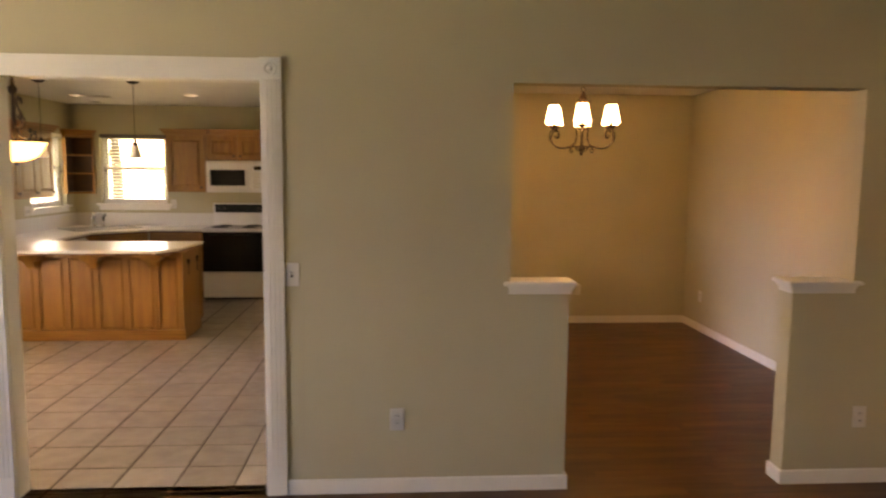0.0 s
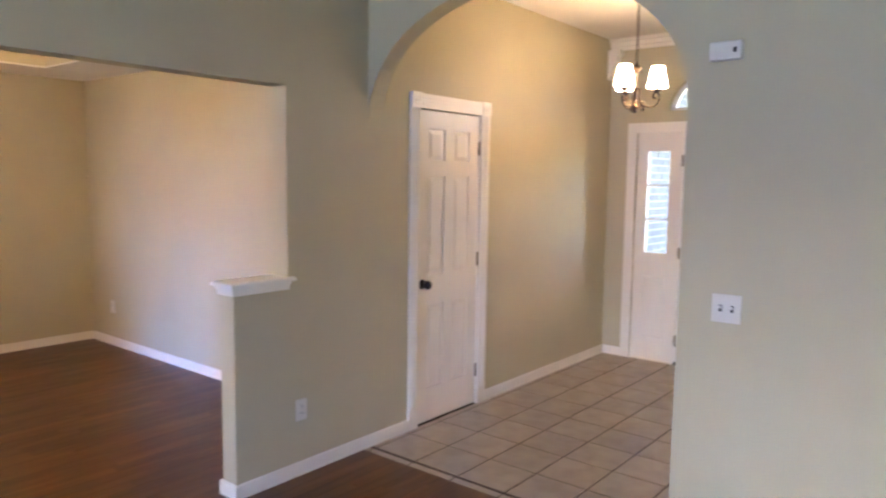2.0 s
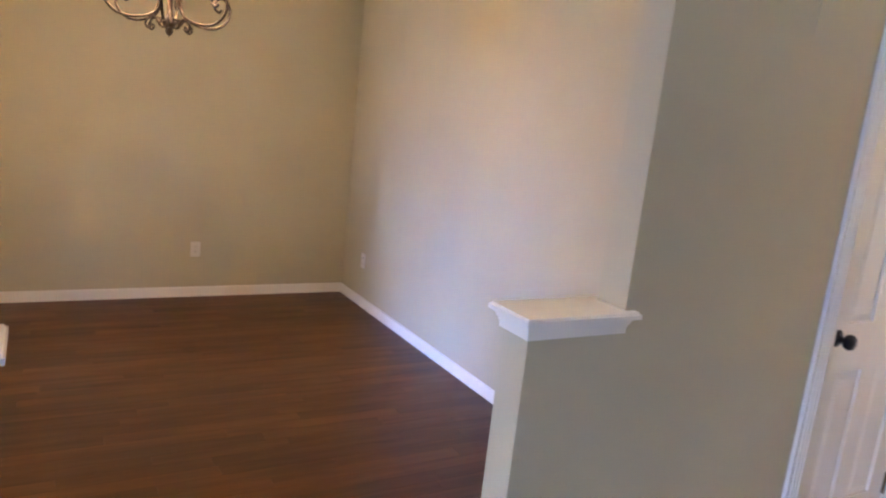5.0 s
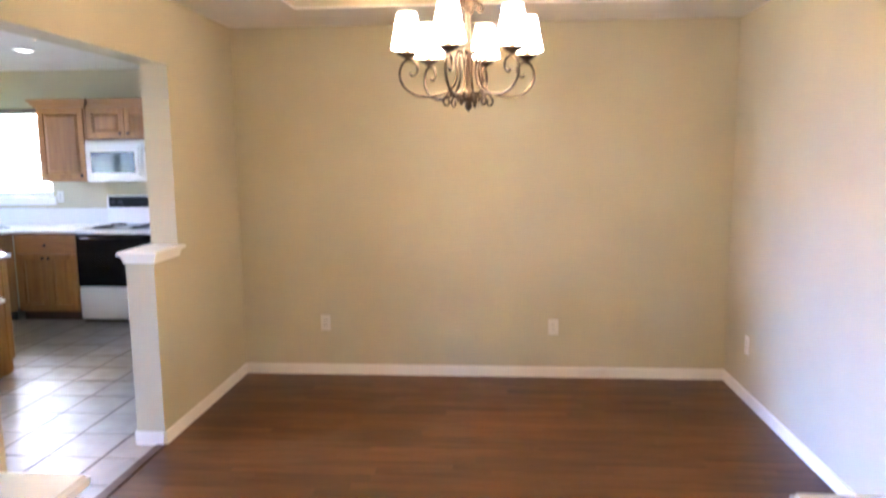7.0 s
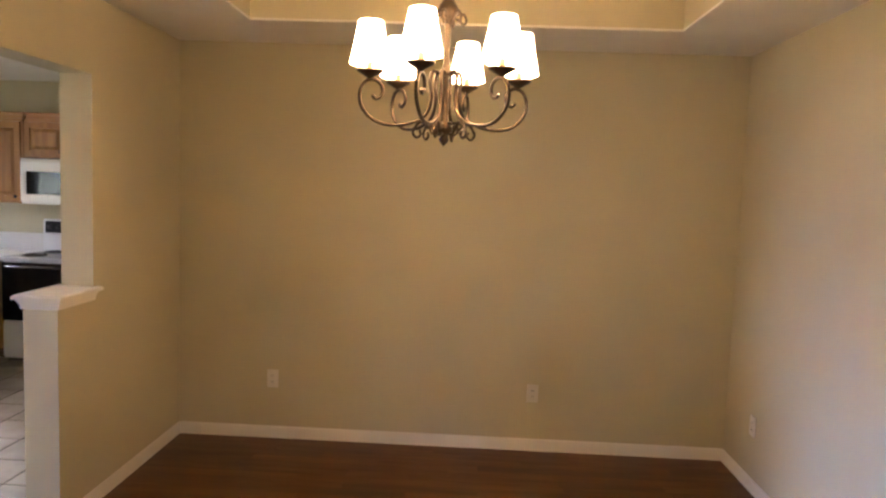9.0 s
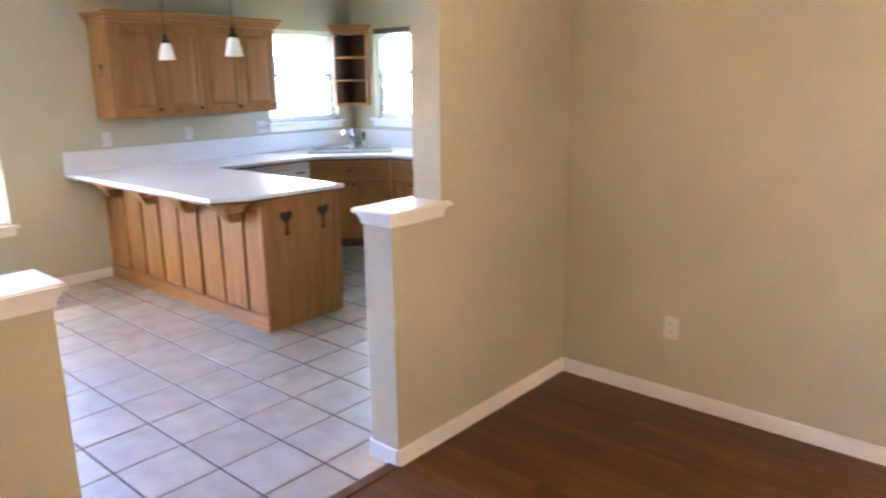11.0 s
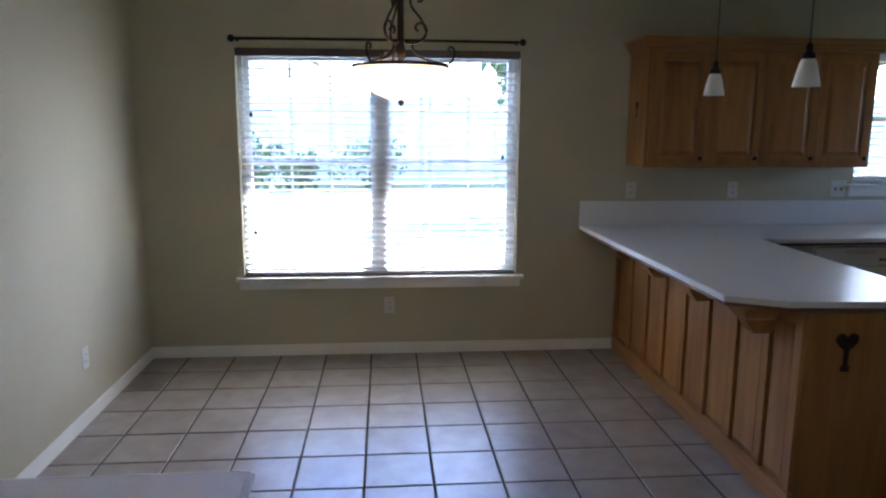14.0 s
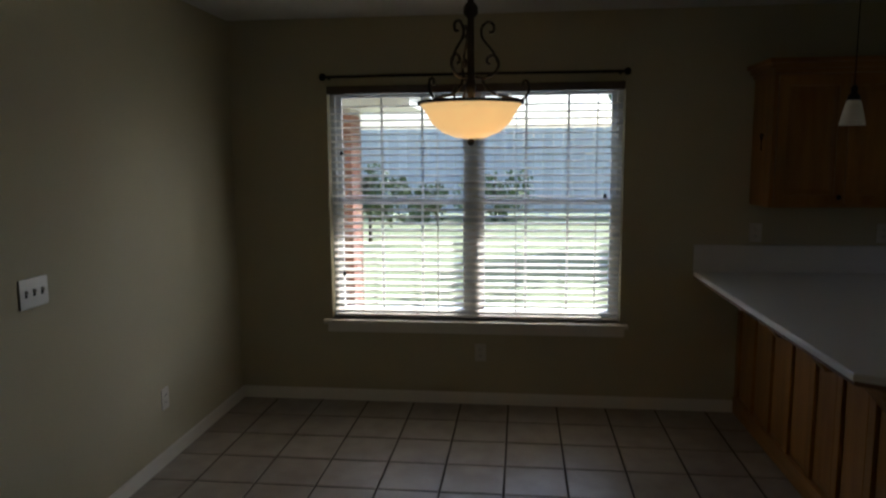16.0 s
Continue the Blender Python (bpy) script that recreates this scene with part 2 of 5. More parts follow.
def slab_with_holes(axis, a0, a1, u0, u1, z0, z1, holes):
    """A wall of thickness a0..a1 across axis ('x' or 'y'), from u0 to u1, with rectangular holes (u0, u1, z0, z1)."""
    bm = bm_new()
    us = sorted({u0, u1, *(c for h in holes for c in h[:2] if u0 < c < u1)})
    zs = sorted({z0, z1, *(c for h in holes for c in h[2:] if z0 < c < z1)})

    def solid(i, j):
        if not (0 <= i < len(us) - 1 and 0 <= j < len(zs) - 1):
            return False
        u, z = (us[i] + us[i + 1]) / 2, (zs[j] + zs[j + 1]) / 2
        return not any(h[0] < u < h[1] and h[2] < z < h[3] for h in holes)
    cache = {}

    def v(i, j, side):
        if (i, j, side) not in cache:
            a = (a0, a1)[side]
            cache[i, j, side] = bm.verts.new((a, us[i], zs[j]) if axis == 'x' else (us[i], a, zs[j]))
        return cache[i, j, side]
    for i in range(len(us) - 1):
        for j in range(len(zs) - 1):
            if not solid(i, j):
                continue
            for s in (0, 1):
                bm.faces.new([v(i, j, s), v(i + 1, j, s), v(i + 1, j + 1, s), v(i, j + 1, s)])
            for di, dj, e in ((-1, 0, ((i, j), (i, j + 1))), (1, 0, ((i + 1, j), (i + 1, j + 1))), (0, -1, ((i, j), (i + 1, j))),
                              (0, 1, ((i, j + 1), (i + 1, j + 1)))):
                if not solid(i + di, j + dj):
                    bm.faces.new([v(*e[0], 0), v(*e[1], 0), v(*e[1], 1), v(*e[0], 1)])
    bmesh.ops.recalc_face_normals(bm, faces=bm.faces[:])
    return bm


# ---- the plan ----
WT = 0.115                       # thickness of the wall between living room and dining room
DL0, DL1 = -0.235, -0.075        # wall between kitchen and dining room
DR, DB = 3.42, 4.06              # dining room: right and back
KL, KB = -4.10, 6.19             # kitchen: left and back
XA, XA1 = 3.19, 3.31             # arch wall
XF = 6.33                        # foyer end wall
PIER = -1.855
CEIL, TRAY, HIGH, FOY = 2.505, 2.80, 3.05, 2.90
CAP = 1.103

structure("wall_living", slab_with_holes('y', 0, WT, -4.10, XF, 0, HIGH, [
    (-1.695, -0.45, 0, 2.09), (0.775, 2.597, CAP - 0.019, 2.092), (1.082, 2.267, 0, CAP), (3.64, 4.30, 0, 2.068)]), M_WALL,
    "khaki painted wall with cased doorway and half-wall pass-through")
structure("wall_dining_left", slab_with_holes('x', DL0, DL1, WT, KB, 0, CEIL + 0.4, [
    (1.19, 3.045, CAP - 0.019, 2.135), (1.50, 2.745, 0, CAP)]), M_WALL, "khaki painted wall with a wide half-wall opening to the kitchen")
structure("wall_dining_back", slab_with_holes('y', DB, DB + 0.12, DL1, DR + 0.12, 0, HIGH, []), M_WALL, "plain khaki painted dining room wall")
structure("wall_dining_right", slab_with_holes('x', DR, DR + 0.12, WT, DB, 0, HIGH, []), M_WALL, "plain khaki painted dining room side wall")
structure("wall_kitchen_left", slab_with_holes('x', KL - 0.16, KL, 0, KB + 0.16, 0, HIGH, [
    (0.76, 2.64, 0.56, 2.08), (5.08, 5.98, 1.19, 2.10)]), M_WALL, "grey-beige painted kitchen wall with two windows")
structure("wall_kitchen_back", slab_with_holes('y', KB, KB + 0.16, KL, DL1, 0, HIGH, [(-3.74, -2.88, 1.20, 2.12)]), M_WALL,
          "grey-beige painted kitchen wall with a window")
# living room, behind the camera
structure("wall_living_left", slab_with_holes('x', -4.10, -3.98, -6.5, 0, 0, HIGH, [(-3.8, -0.8, 0.95, 2.25)]), M_WALL, "plain painted wall with a window opening")
structure("wall_living_back", slab_with_holes('y', -6.62, -6.5, -4.10, XA1, 0, HIGH, []), M_WALL, "plain painted living room wall")
structure("wall_pier", slab_with_holes('x', XA, XA1, -6.5, PIER, 0, HIGH, []), M_WALL, "plain painted wall beside the archway")
N = 28
cy, hw = PIER / 2, -PIER / 2
arch = [(cy + hw * math.cos(math.pi * i / N), 1.93 + 0.66 * math.sin(math.pi * i / N) ** 0.9) for i in range(N + 1)]
bm = bm_new()
for (ya, za), (yb, zb) in zip(arch, arch[1:]):
    prism(bm, [(ya, za), (yb, zb), (yb, HIGH), (ya, HIGH)], 'x', XA, XA1)
bmesh.ops.remove_doubles(bm, verts=bm.verts[:], dist=1e-5)
seen = {}
bm.verts.index_update()
for f in bm.faces[:]:
    seen.setdefault(tuple(sorted(v.index for v in f.verts)), []).append(f)
bmesh.ops.delete(bm, geom=[f for fs in seen.values() if len(fs) > 1 for f in fs], context='FACES_ONLY')
structure("wall_arch", bm, M_WALL, "painted wall over a wide arched opening")
structure("wall_foyer_right", slab_with_holes('y', PIER - 0.5, PIER - 0.38, XA1, XF, 0, HIGH, []), M_WALL, "plain painted foyer wall")
structure("wall_foyer_end", slab_with_holes('x', XF, XF + 0.16, PIER - 0.5, WT, 0, HIGH, [(-2.02, -0.27, 0, 2.065), (-1.746, -0.544, 2.245, 2.65)]), M_WALL,
          "painted foyer wall round the front door")

# floors
structure("floor_living", box(bm_new(), -4.10, 3.148, -6.5, WT, -0.12, -0.012), M_GROUT, "subfloor under dark wood planks", "floor")
structure("floor_dining", box(bm_new(), DL1 - 0.02, DR, WT, DB, -0.12, -0.012), M_GROUT, "subfloor under dark wood planks", "floor")
structure("floor_kitchen", box(bm_new(), KL, DL1 - 0.02, WT, KB, -0.12, -0.004), M_GROUT, "brown grout between beige floor tiles", "floor")
structure("floor_foyer", box(bm_new(), 3.148, XF, PIER - 0.38, 0, -0.12, -0.004), M_GROUT, "brown grout between beige floor tiles", "floor")

# ceilings
structure("ceiling_kitchen", box(bm_new(), KL, DL0, WT, KB, CEIL, CEIL + 0.1), M_CEIL, "white textured ceiling", "ceiling")
structure("ceiling_living", box(bm_new(), -4.10, XA, -6.5, 0, HIGH, HIGH + 0.1), M_CEIL, "white textured ceiling", "ceiling")
structure("ceiling_foyer", box(bm_new(), XA1, XF, PIER - 0.38, 0, FOY, FOY + 0.1), M_CEIL, "white textured ceiling", "ceiling")
tx0, tx1, ty0, ty1 = 0.555, 2.835, 0.71, 3.47
bm = slab_with_holes('y', CEIL, CEIL + 0.012, DL1, DR, WT, DB, [(tx0, tx1, ty0, ty1)])
for v in bm.verts:
    v.co = Vector((v.co.x, v.co.z, v.co.y))
bmesh.ops.recalc_face_normals(bm, faces=bm.faces[:])
structure("ceiling_dining", bm, M_CEIL, "white textured lower ceiling round a raised tray", "ceiling")
for q in ((tx0 - 0.05, tx0 - 0.002, ty0, ty1), (tx1 + 0.002, tx1 + 0.05, ty0, ty1), (tx0 - 0.05, tx1 + 0.05, ty0 - 0.05, ty0 - 0.002),
          (tx0 - 0.05, tx1 + 0.05, ty1 + 0.002, ty1 + 0.05)):
    structure("trim_tray_side", box(bm_new(), *q, CEIL + 0.012, TRAY), M_WALL, "khaki painted side of the ceiling tray", "ceiling tray")
structure("ceiling_tray", box(bm_new(), tx0 - 0.05, tx1 + 0.05, ty0 - 0.05, ty1 + 0.05, TRAY, TRAY + 0.05), M_CEIL, "white raised tray ceiling", "ceiling")

# ---- trim ----


def skirting(x0, x1, y0, y1, label="white painted baseboard along the wall"):
    """A baseboard over the footprint x0..x1, y0..y1; it is bevelled along its top."""
    bm = box(bm_new(), x0, x1, y0, y1, 0.0, 0.079)
    top = [e for e in bm.edges if all(v.co.z > 0.07 for v in e.verts)]
    bmesh.ops.bevel(bm, geom=top, offset=0.006, segments=2, affect='EDGES')
    return structure("baseboard", bm, M_TRIM, label, "baseboard")


B = 0.014
for q in ((-3.98, -1.795, -B, 0), (-0.35, 1.082, -B, 0), (2.267, 3.548, -B, 0), (4.392, XF, -B, 0),
          (1.082, 1.082 + B, -B, WT + B), (2.267 - B, 2.267, -B, WT + B),
          (DL1 + B, 1.082, WT, WT + B), (2.267, DR, WT, WT + B), (DL1 + B, DR - B, DB - B, DB), (DR - B, DR, WT + B, DB),
          (DL1, DL1 + B, WT + B, 1.50), (DL1, DL1 + B, 2.745, DB), (DL0, DL1, 1.50, 1.50 + B), (DL0, DL1, 2.745 - B, 2.745),
          (DL0 - B, DL0, WT, 1.50), (DL0 - B, DL0, 2.745, KB), (KL, KL + B, WT, 3.37), (KL + B, -1.795, WT, WT + B), (-0.35, DL0 - B, WT, WT + B),
          (XF - B, XF, -0.19, -B), (XA - B, XA, -6.5, PIER)):
    skirting(*q)


def half_wall_cap(axis, a0, a1, end, jamb):
    """A moulded board on a half wall. a0..a1: the wall's faces; the board runs from the free end to the jamb and grips round its corners."""
    bm = bm_new()
    s = 1 if jamb > end else -1

    def outline(pts, z0, z1, bm):
        prism(bm, [(q, p) if axis == 'y' else (p, q) for p, q in pts], 'z', z0, z1)
    # the moulding under the board steps back towards the wall
    for o, z0, z1 in ((0.021, CAP - 0.028, CAP - 0.019), (0.017, CAP - 0.037, CAP - 0.028), (0.012, CAP - 0.047, CAP - 0.037), (0.009, CAP - 0.065, CAP - 0.047)):
        f, e = end - s * o, jamb + s * o * 0.6
        outline([(a0 - o, e), (a0 - o, f), (a1 + o, f), (a1 + o, e), (a1, e), (a1, end), (a0, end), (a0, e)], z0, z1, bm)
    low, bm = bm, bm_new()
    o = 0.034
    f, e = end - s * o, jamb + s * o
    outline([(a0 - o, e), (a0 - o, f), (a1 + o, f), (a1 + o, e), (a1, e), (a1, jamb), (a0, jamb), (a0, e)], CAP - 0.019, CAP, bm)
    outer = [q for q in bm.edges if all(v.co.z > CAP - 0.001 for v in q.verts)]
    bmesh.ops.bevel(bm, geom=outer, offset=0.006, segments=3, affect='EDGES')
    me = bpy.data.meshes.new("tmp")
    low.to_mesh(me)
    low.free()
    bm.from_mesh(me)
    bpy.data.meshes.remove(me)
    return structure("trim_half_wall_cap", bm, M_TRIM, "white moulded wooden cap on a half wall", "wall cap")


half_wall_cap('y', 0, WT, 1.082, 0.775)
half_wall_cap('y', 0, WT, 2.267, 2.597)
half_wall_cap('x', DL0, DL1, 1.50, 1.19)
half_wall_cap('x', DL0, DL1, 2.745, 3.045)


def fluted_casing(name, x0, x1, top, y, w, label, left=True):
    """A fluted door casing with corner blocks on the wall face y, round the opening x0..x1."""
    th = thing(name, pose(0, 0, 0), label, "door casing", kind="structure")
    for a in ([x0 - w] if left else []) + [x1]:
        bm = box(bm_new(), a, a + w, y - 0.016, y, 0, top)
        for k in range(3):
            c = a + w * (0.27 + 0.23 * k)
            box(bm, c - 0.006, c + 0.006, y - 0.022, y - 0.016, 0.12, top - 0.005)
        part("casing_upright", bm, M_TRIM, th)
        bm = box(bm_new(), a - 0.003, a + w + 0.003, y - 0.026, y, top, top + w + 0.004, 0.003)
        lathe_ring(bm, a + w / 2, y - 0.026, top + w / 2, w * 0.33)
        part("corner_block", bm, M_TRIM, th, "white corner block with a turned rosette")
    bm = box(bm_new(), x0 - (0 if left else w) + 0.003, x1 - 0.003, y - 0.016, y, top, top + w)
    for k in range(3):
        c = top + w * (0.27 + 0.23 * k)
        box(bm, x0 + 0.01, x1 - 0.01, y - 0.022, y - 0.016, c - 0.006, c + 0.006)
    part("casing_head", bm, M_TRIM, th)
    return th


def lathe_ring(bm, x, y, z, r):
    """A turned rosette that faces -y."""
    prof = [(r, 0.0), (r, 0.006), (r * 0.75, 0.006), (r * 0.7, 0.001), (r * 0.35, 0.001), (r * 0.3, 0.008), (0.0005, 0.009)]
    tmp = bm_new()
    lathe(tmp, prof, seg=20)
    tmp.transform(Matrix.Translation((x, y, z)) @ Matrix.Rotation(radians(90), 4, 'X'))
    me = bpy.data.meshes.new("tmp")
    tmp.to_mesh(me)
    tmp.free()
    bm.from_mesh(me)
    bpy.data.meshes.remove(me)


fluted_casing("trim_doorway_casing", -1.695, -0.455, 2.085, 0, 0.10, "white fluted casing with rosette corners round an open doorway")
bm = box(bm_new(), -0.458, -0.45, 0, WT, 0, 2.085)
box(bm, -1.695, -1.687, 0, WT, 0, 2.085)
box(bm, -1.592, -0.458, 0, WT, 2.082, 2.09)
structure("trim_doorway_jamb", bm, M_TRIM, "white painted jamb lining of an open doorway", "door jamb")
fluted_casing("trim_closet_casing", 3.64, 4.30, 2.068, 0, 0.09, "white fluted casing with rosette corners round a closet door")

# ---- doors and cabinets: parts that face -y in their own space ----


def raised_panel(x0, x1, z0, z1, y, rise=0.010, slope=0.03):
    """A raised field: a sunk border at y and a flat centre that stands out towards -y."""
    bm = bm_new()
    o = [bm.verts.new(p) for p in ((x0, y, z0), (x1, y, z0), (x1, y, z1), (x0, y, z1))]
    s1, s2 = 0.008, slope
    a = [bm.verts.new(p) for p in ((x0 + s1, y, z0 + s1), (x1 - s1, y, z0 + s1), (x1 - s1, y, z1 - s1), (x0 + s1, y, z1 - s1))]
    i = [bm.verts.new(p) for p in ((x0 + s2, y - rise, z0 + s2), (x1 - s2, y - rise, z0 + s2), (x1 - s2, y - rise, z1 - s2), (x0 + s2, y - rise, z1 - s2))]
    bm.faces.new(i)
    for r0, r1 in ((o, a), (a, i)):
        for k in range(4):
            bm.faces.new((r0[k], r0[(k + 1) % 4], r1[(k + 1) % 4], r1[k]))
    b = [bm.verts.new((v.co.x, y + 0.006, v.co.z)) for v in o]
    bm.faces.new(b)
    for k in range(4):
        bm.faces.new((o[k], o[(k + 1) % 4], b[(k + 1) % 4], b[k]))
    bmesh.ops.recalc_face_normals(bm, faces=bm.faces[:])
    return bm


def knob_bm(x, z, y, r=0.015):
    bm = bm_new()
    lathe(bm, [(r * 0.45, 0), (r * 0.4, 0.012), (r * 0.9, 0.016), (r, 0.022), (r * 0.7, 0.028), (0.0004, 0.03)], seg=14)
    bm.transform(Matrix.Translation((x, y, z)) @ Matrix.Rotation(radians(90), 4, 'X'))
    return bm


def panelled(name, parent, x0, x1, z0, z1, y0, y1, panels, material, label=""):
    """A framed door: rails and stiles between y0 and y1 with sunk raised fields."""
    d = part(name, slab_with_holes('y', y0, y1, x0, x1, z0, z1, panels), material, parent, label)
    for p in panels:
        part("panel", raised_panel(*p, y0 + 0.013, 0.011, 0.034), material, d)
    return d


def cab_door(th, x0, x1, z0, z1, knob=None, rail=0.055):
    d = panelled("door", th, x0 + 0.003, x1 - 0.003, z0 + 0.003, z1 - 0.003, -0.020, -0.001, [(x0 + rail, x1 - rail, z0 + rail, z1 - rail)], M_OAK)
    if knob:
        part("knob", knob_bm(knob[0], knob[1], -0.020), M_DARKIRON, d, "small dark knob")
    return d


def crown(th, x0, x1, d, z, ends=True):
    bm = bm_new()
    for o, a, b in ((0.012, z - 0.035, z - 0.01), (0.030, z - 0.01, z + 0.02), (0.050, z + 0.02, z + 0.045)):
        box(bm, x0 - (o if ends else 0), x1 + (o if ends else 0), -0.02 - o, d, a, b)
    part("crown_moulding", bm, M_OAKH, th)


def heart(bm, x, z, y, s=0.062):
    """A heart with a stem: a thin inlay, its dark colour standing for a cutout's shade."""
    pts = []
    for k in range(24):
        t = 2 * math.pi * k / 24
        pts.append((x + s * 16 * math.sin(t) ** 3 / 32, z + s * (13 * math.cos(t) - 5 * math.cos(2 * t) - 2 * math.cos(3 * t) - math.cos(4 * t)) / 32))
    prism(bm, pts, 'y', y - 0.002, y + 0.004)
    box(bm, x - s * 0.11, x + s * 0.11, y - 0.0015, y + 0.004, z - s * 1.15, z - s * 0.3)
    box(bm, x - s * 0.2, x + s * 0.2, y - 0.0012, y + 0.004, z - s * 1.25, z - s * 1.0)
    return bm


# near-black colour that stands for the shade inside the heart cutouts
M_CUT = mat("cutout_shade", (0.022, 0.010, 0.006), 0.8, scale=12)
M_EDGE = mat("brown_edge_strip", (0.16, 0.075, 0.028), 0.5, color2=(0.11, 0.05, 0.018), scale=6, stretch=(1, 1, 8))
# wall cabinets by the sink wall
th = thing("wall_cabinet", pose(KL + 0.33, 3.40, 0, 0, 0, 90), "honey oak wall cabinet with four raised-panel doors and crown", "cabinet")
part("body", box(bm_new(), 0, 1.545, 0, 0.33, 1.33, 2.10), M_OAK, th)
for i in range(4):
    x0 = 0.02 + i * 0.3765
    cab_door(th, x0, x0 + 0.3765, 1.345, 2.06, (x0 + (0.34 if i % 2 == 0 else 0.335), 1.39))
crown(th, 0, 1.545, 0.33, 2.105)
bm = heart(bm_new(), 0, 0, 0)
bm.transform(pose(-0.0005, 0.165, 1.73, 0, 0, -90))
part("heart_cutout", bm, M_CUT, th, "flat heart inlay, coloured like the shade in a cutout")

th = thing("wall_cabinet", pose(-2.775, KB - 0.33, 0), "honey oak single-door wall cabinet beside the microwave", "cabinet")
part("body", box(bm_new(), 0, 0.508, 0, 0.33, 1.37, 2.13), M_OAK, th)
cab_door(th, 0.02, 0.49, 1.385, 2.10, (0.45, 1.43))
crown(th, 0, 0.508, 0.33, 2.135)
th = thing("wall_cabinet", pose(-2.262, KB - 0.33, 0), "honey oak two-door cabinet above the microwave", "cabinet")
part("body", box(bm_new(), 0, 0.80, 0, 0.33, 1.785, 2.13), M_OAK, th)
cab_door(th, 0.01, 0.40, 1.795, 2.10, (0.36, 1.84))
cab_door(th, 0.40, 0.79, 1.795, 2.10, (0.44, 1.84))
crown(th, 0.055, 0.80, 0.33, 2.135, ends=False)

# corner shelf between the windows
S, Q = 0.275, 0.05
foot = [(KL, KB), (KL, KB - S), (KL + Q, KB - S), (KL + S, KB - Q), (KL + S, KB)]
th = thing("corner_shelf", pose(0, 0, 0), "honey oak open corner shelf between two windows", "shelf")
for z in (1.335, 1.585, 1.825, 2.07):
    part("shelf", prism(bm_new(), [(x + (0.004 if x == KL else 0), y - (0.004 if y == KB else 0)) for x, y in foot], 'z', z, z + 0.022), M_OAKH, th)
part("side_panel", box(bm_new(), KL + 0.004, KL + Q, KB - S - 0.012, KB - S, 1.33, 2.10), M_OAK, th)
part("side_panel", box(bm_new(), KL + S, KL + S + 0.012, KB - Q, KB - 0.004, 1.33, 2.10), M_OAK, th)
part("back_panel", box(bm_new(), KL + 0.001, KL + 0.004, KB - S, KB - 0.004, 1.33, 2.10), M_OAKDARK, th)
part("back_panel", box(bm_new(), KL + 0.004, KL + S, KB - 0.004, KB - 0.001, 1.33, 2.10), M_OAKDARK, th)
bm = bm_new()
for o, a, b in ((0.012, 2.095, 2.12), (0.03, 2.12, 2.145), (0.05, 2.145, 2.165)):
    prism(bm, [(KL, KB), (KL, KB - S - o), (KL + Q + o * 0.4, KB - S - o), (KL + S + o, KB - Q - o * 0.4), (KL + S + o, KB)], 'z', a, b)
part("crown_moulding", bm, M_OAKH, th)

# base cabinets
th = thing("base_cabinet", pose(-2.925, KB - 0.61, 0), "honey oak base cabinet with one drawer beside the range", "cabinet")
part("body", box(bm_new(), 0, 0.655, 0, 0.60, 0.10, 0.865), M_OAK, th)
part("toe_kick", box(bm_new(), 0, 0.655, 0.07, 0.58, 0, 0.10), M_OAKDARK, th)
d = part("drawer", box(bm_new(), 0.03, 0.63, -0.02, -0.001, 0.69, 0.845, 0.004), M_OAKH, th)
part("knob", knob_bm(0.33, 0.765, -0.02), M_DARKIRON, d)
cab_door(th, 0.03, 0.33, 0.12, 0.68, (0.30, 0.635))
cab_door(th, 0.33, 0.63, 0.12, 0.68, (0.36, 0.635))
th = thing("sink_cabinet", pose(-3.475, 5.035, 0, 0, 0, 46), "honey oak diagonal corner cabinet under the sink", "cabinet")
part("body", box(bm_new(), 0, 0.765, 0, 0.40, 0.10, 0.865), M_OAK, th)
part("toe_kick", box(bm_new(), 0, 0.765, 0.07, 0.38, 0, 0.10), M_OAKDARK, th)
d = part("drawer", box(bm_new(), 0.05, 0.715, -0.02, -0.001, 0.69, 0.845, 0.004), M_OAKH, th)
part("knob", knob_bm(0.38, 0.765, -0.02), M_DARKIRON, d)
cab_door(th, 0.05, 0.38, 0.12, 0.68, (0.35, 0.635))
cab_door(th, 0.38, 0.715, 0.12, 0.68, (0.41, 0.635))
th = thing("dishwasher", pose(-3.48, 4.43, 0, 0, 0, 90), "white built-in dishwasher with a control strip", "dishwasher")
part("body", box(bm_new(), 0, 0.595, 0.0, 0.60, 0.10, 0.86), M_APPL, th)
part("door", box(bm_new(), 0.004, 0.591, -0.025, -0.001, 0.13, 0.72, 0.006), M_APPL, th)
d = part("control_panel", box(bm_new(), 0.004, 0.591, -0.03, -0.001, 0.73, 0.845, 0.006), M_APPL, th)
part("latch", box(bm_new(), 0.20, 0.40, -0.038, -0.03, 0.80, 0.825, 0.003), M_PLATE, d)
for k in range(4):
    part("button", box(bm_new(), 0.43 + k * 0.03, 0.452 + k * 0.03, -0.033, -0.03, 0.755, 0.77), M_SLOT, d)
part("toe_kick", box(bm_new(), 0.004, 0.591, 0.05, 0.3, 0, 0.10), M_SLOT, th)

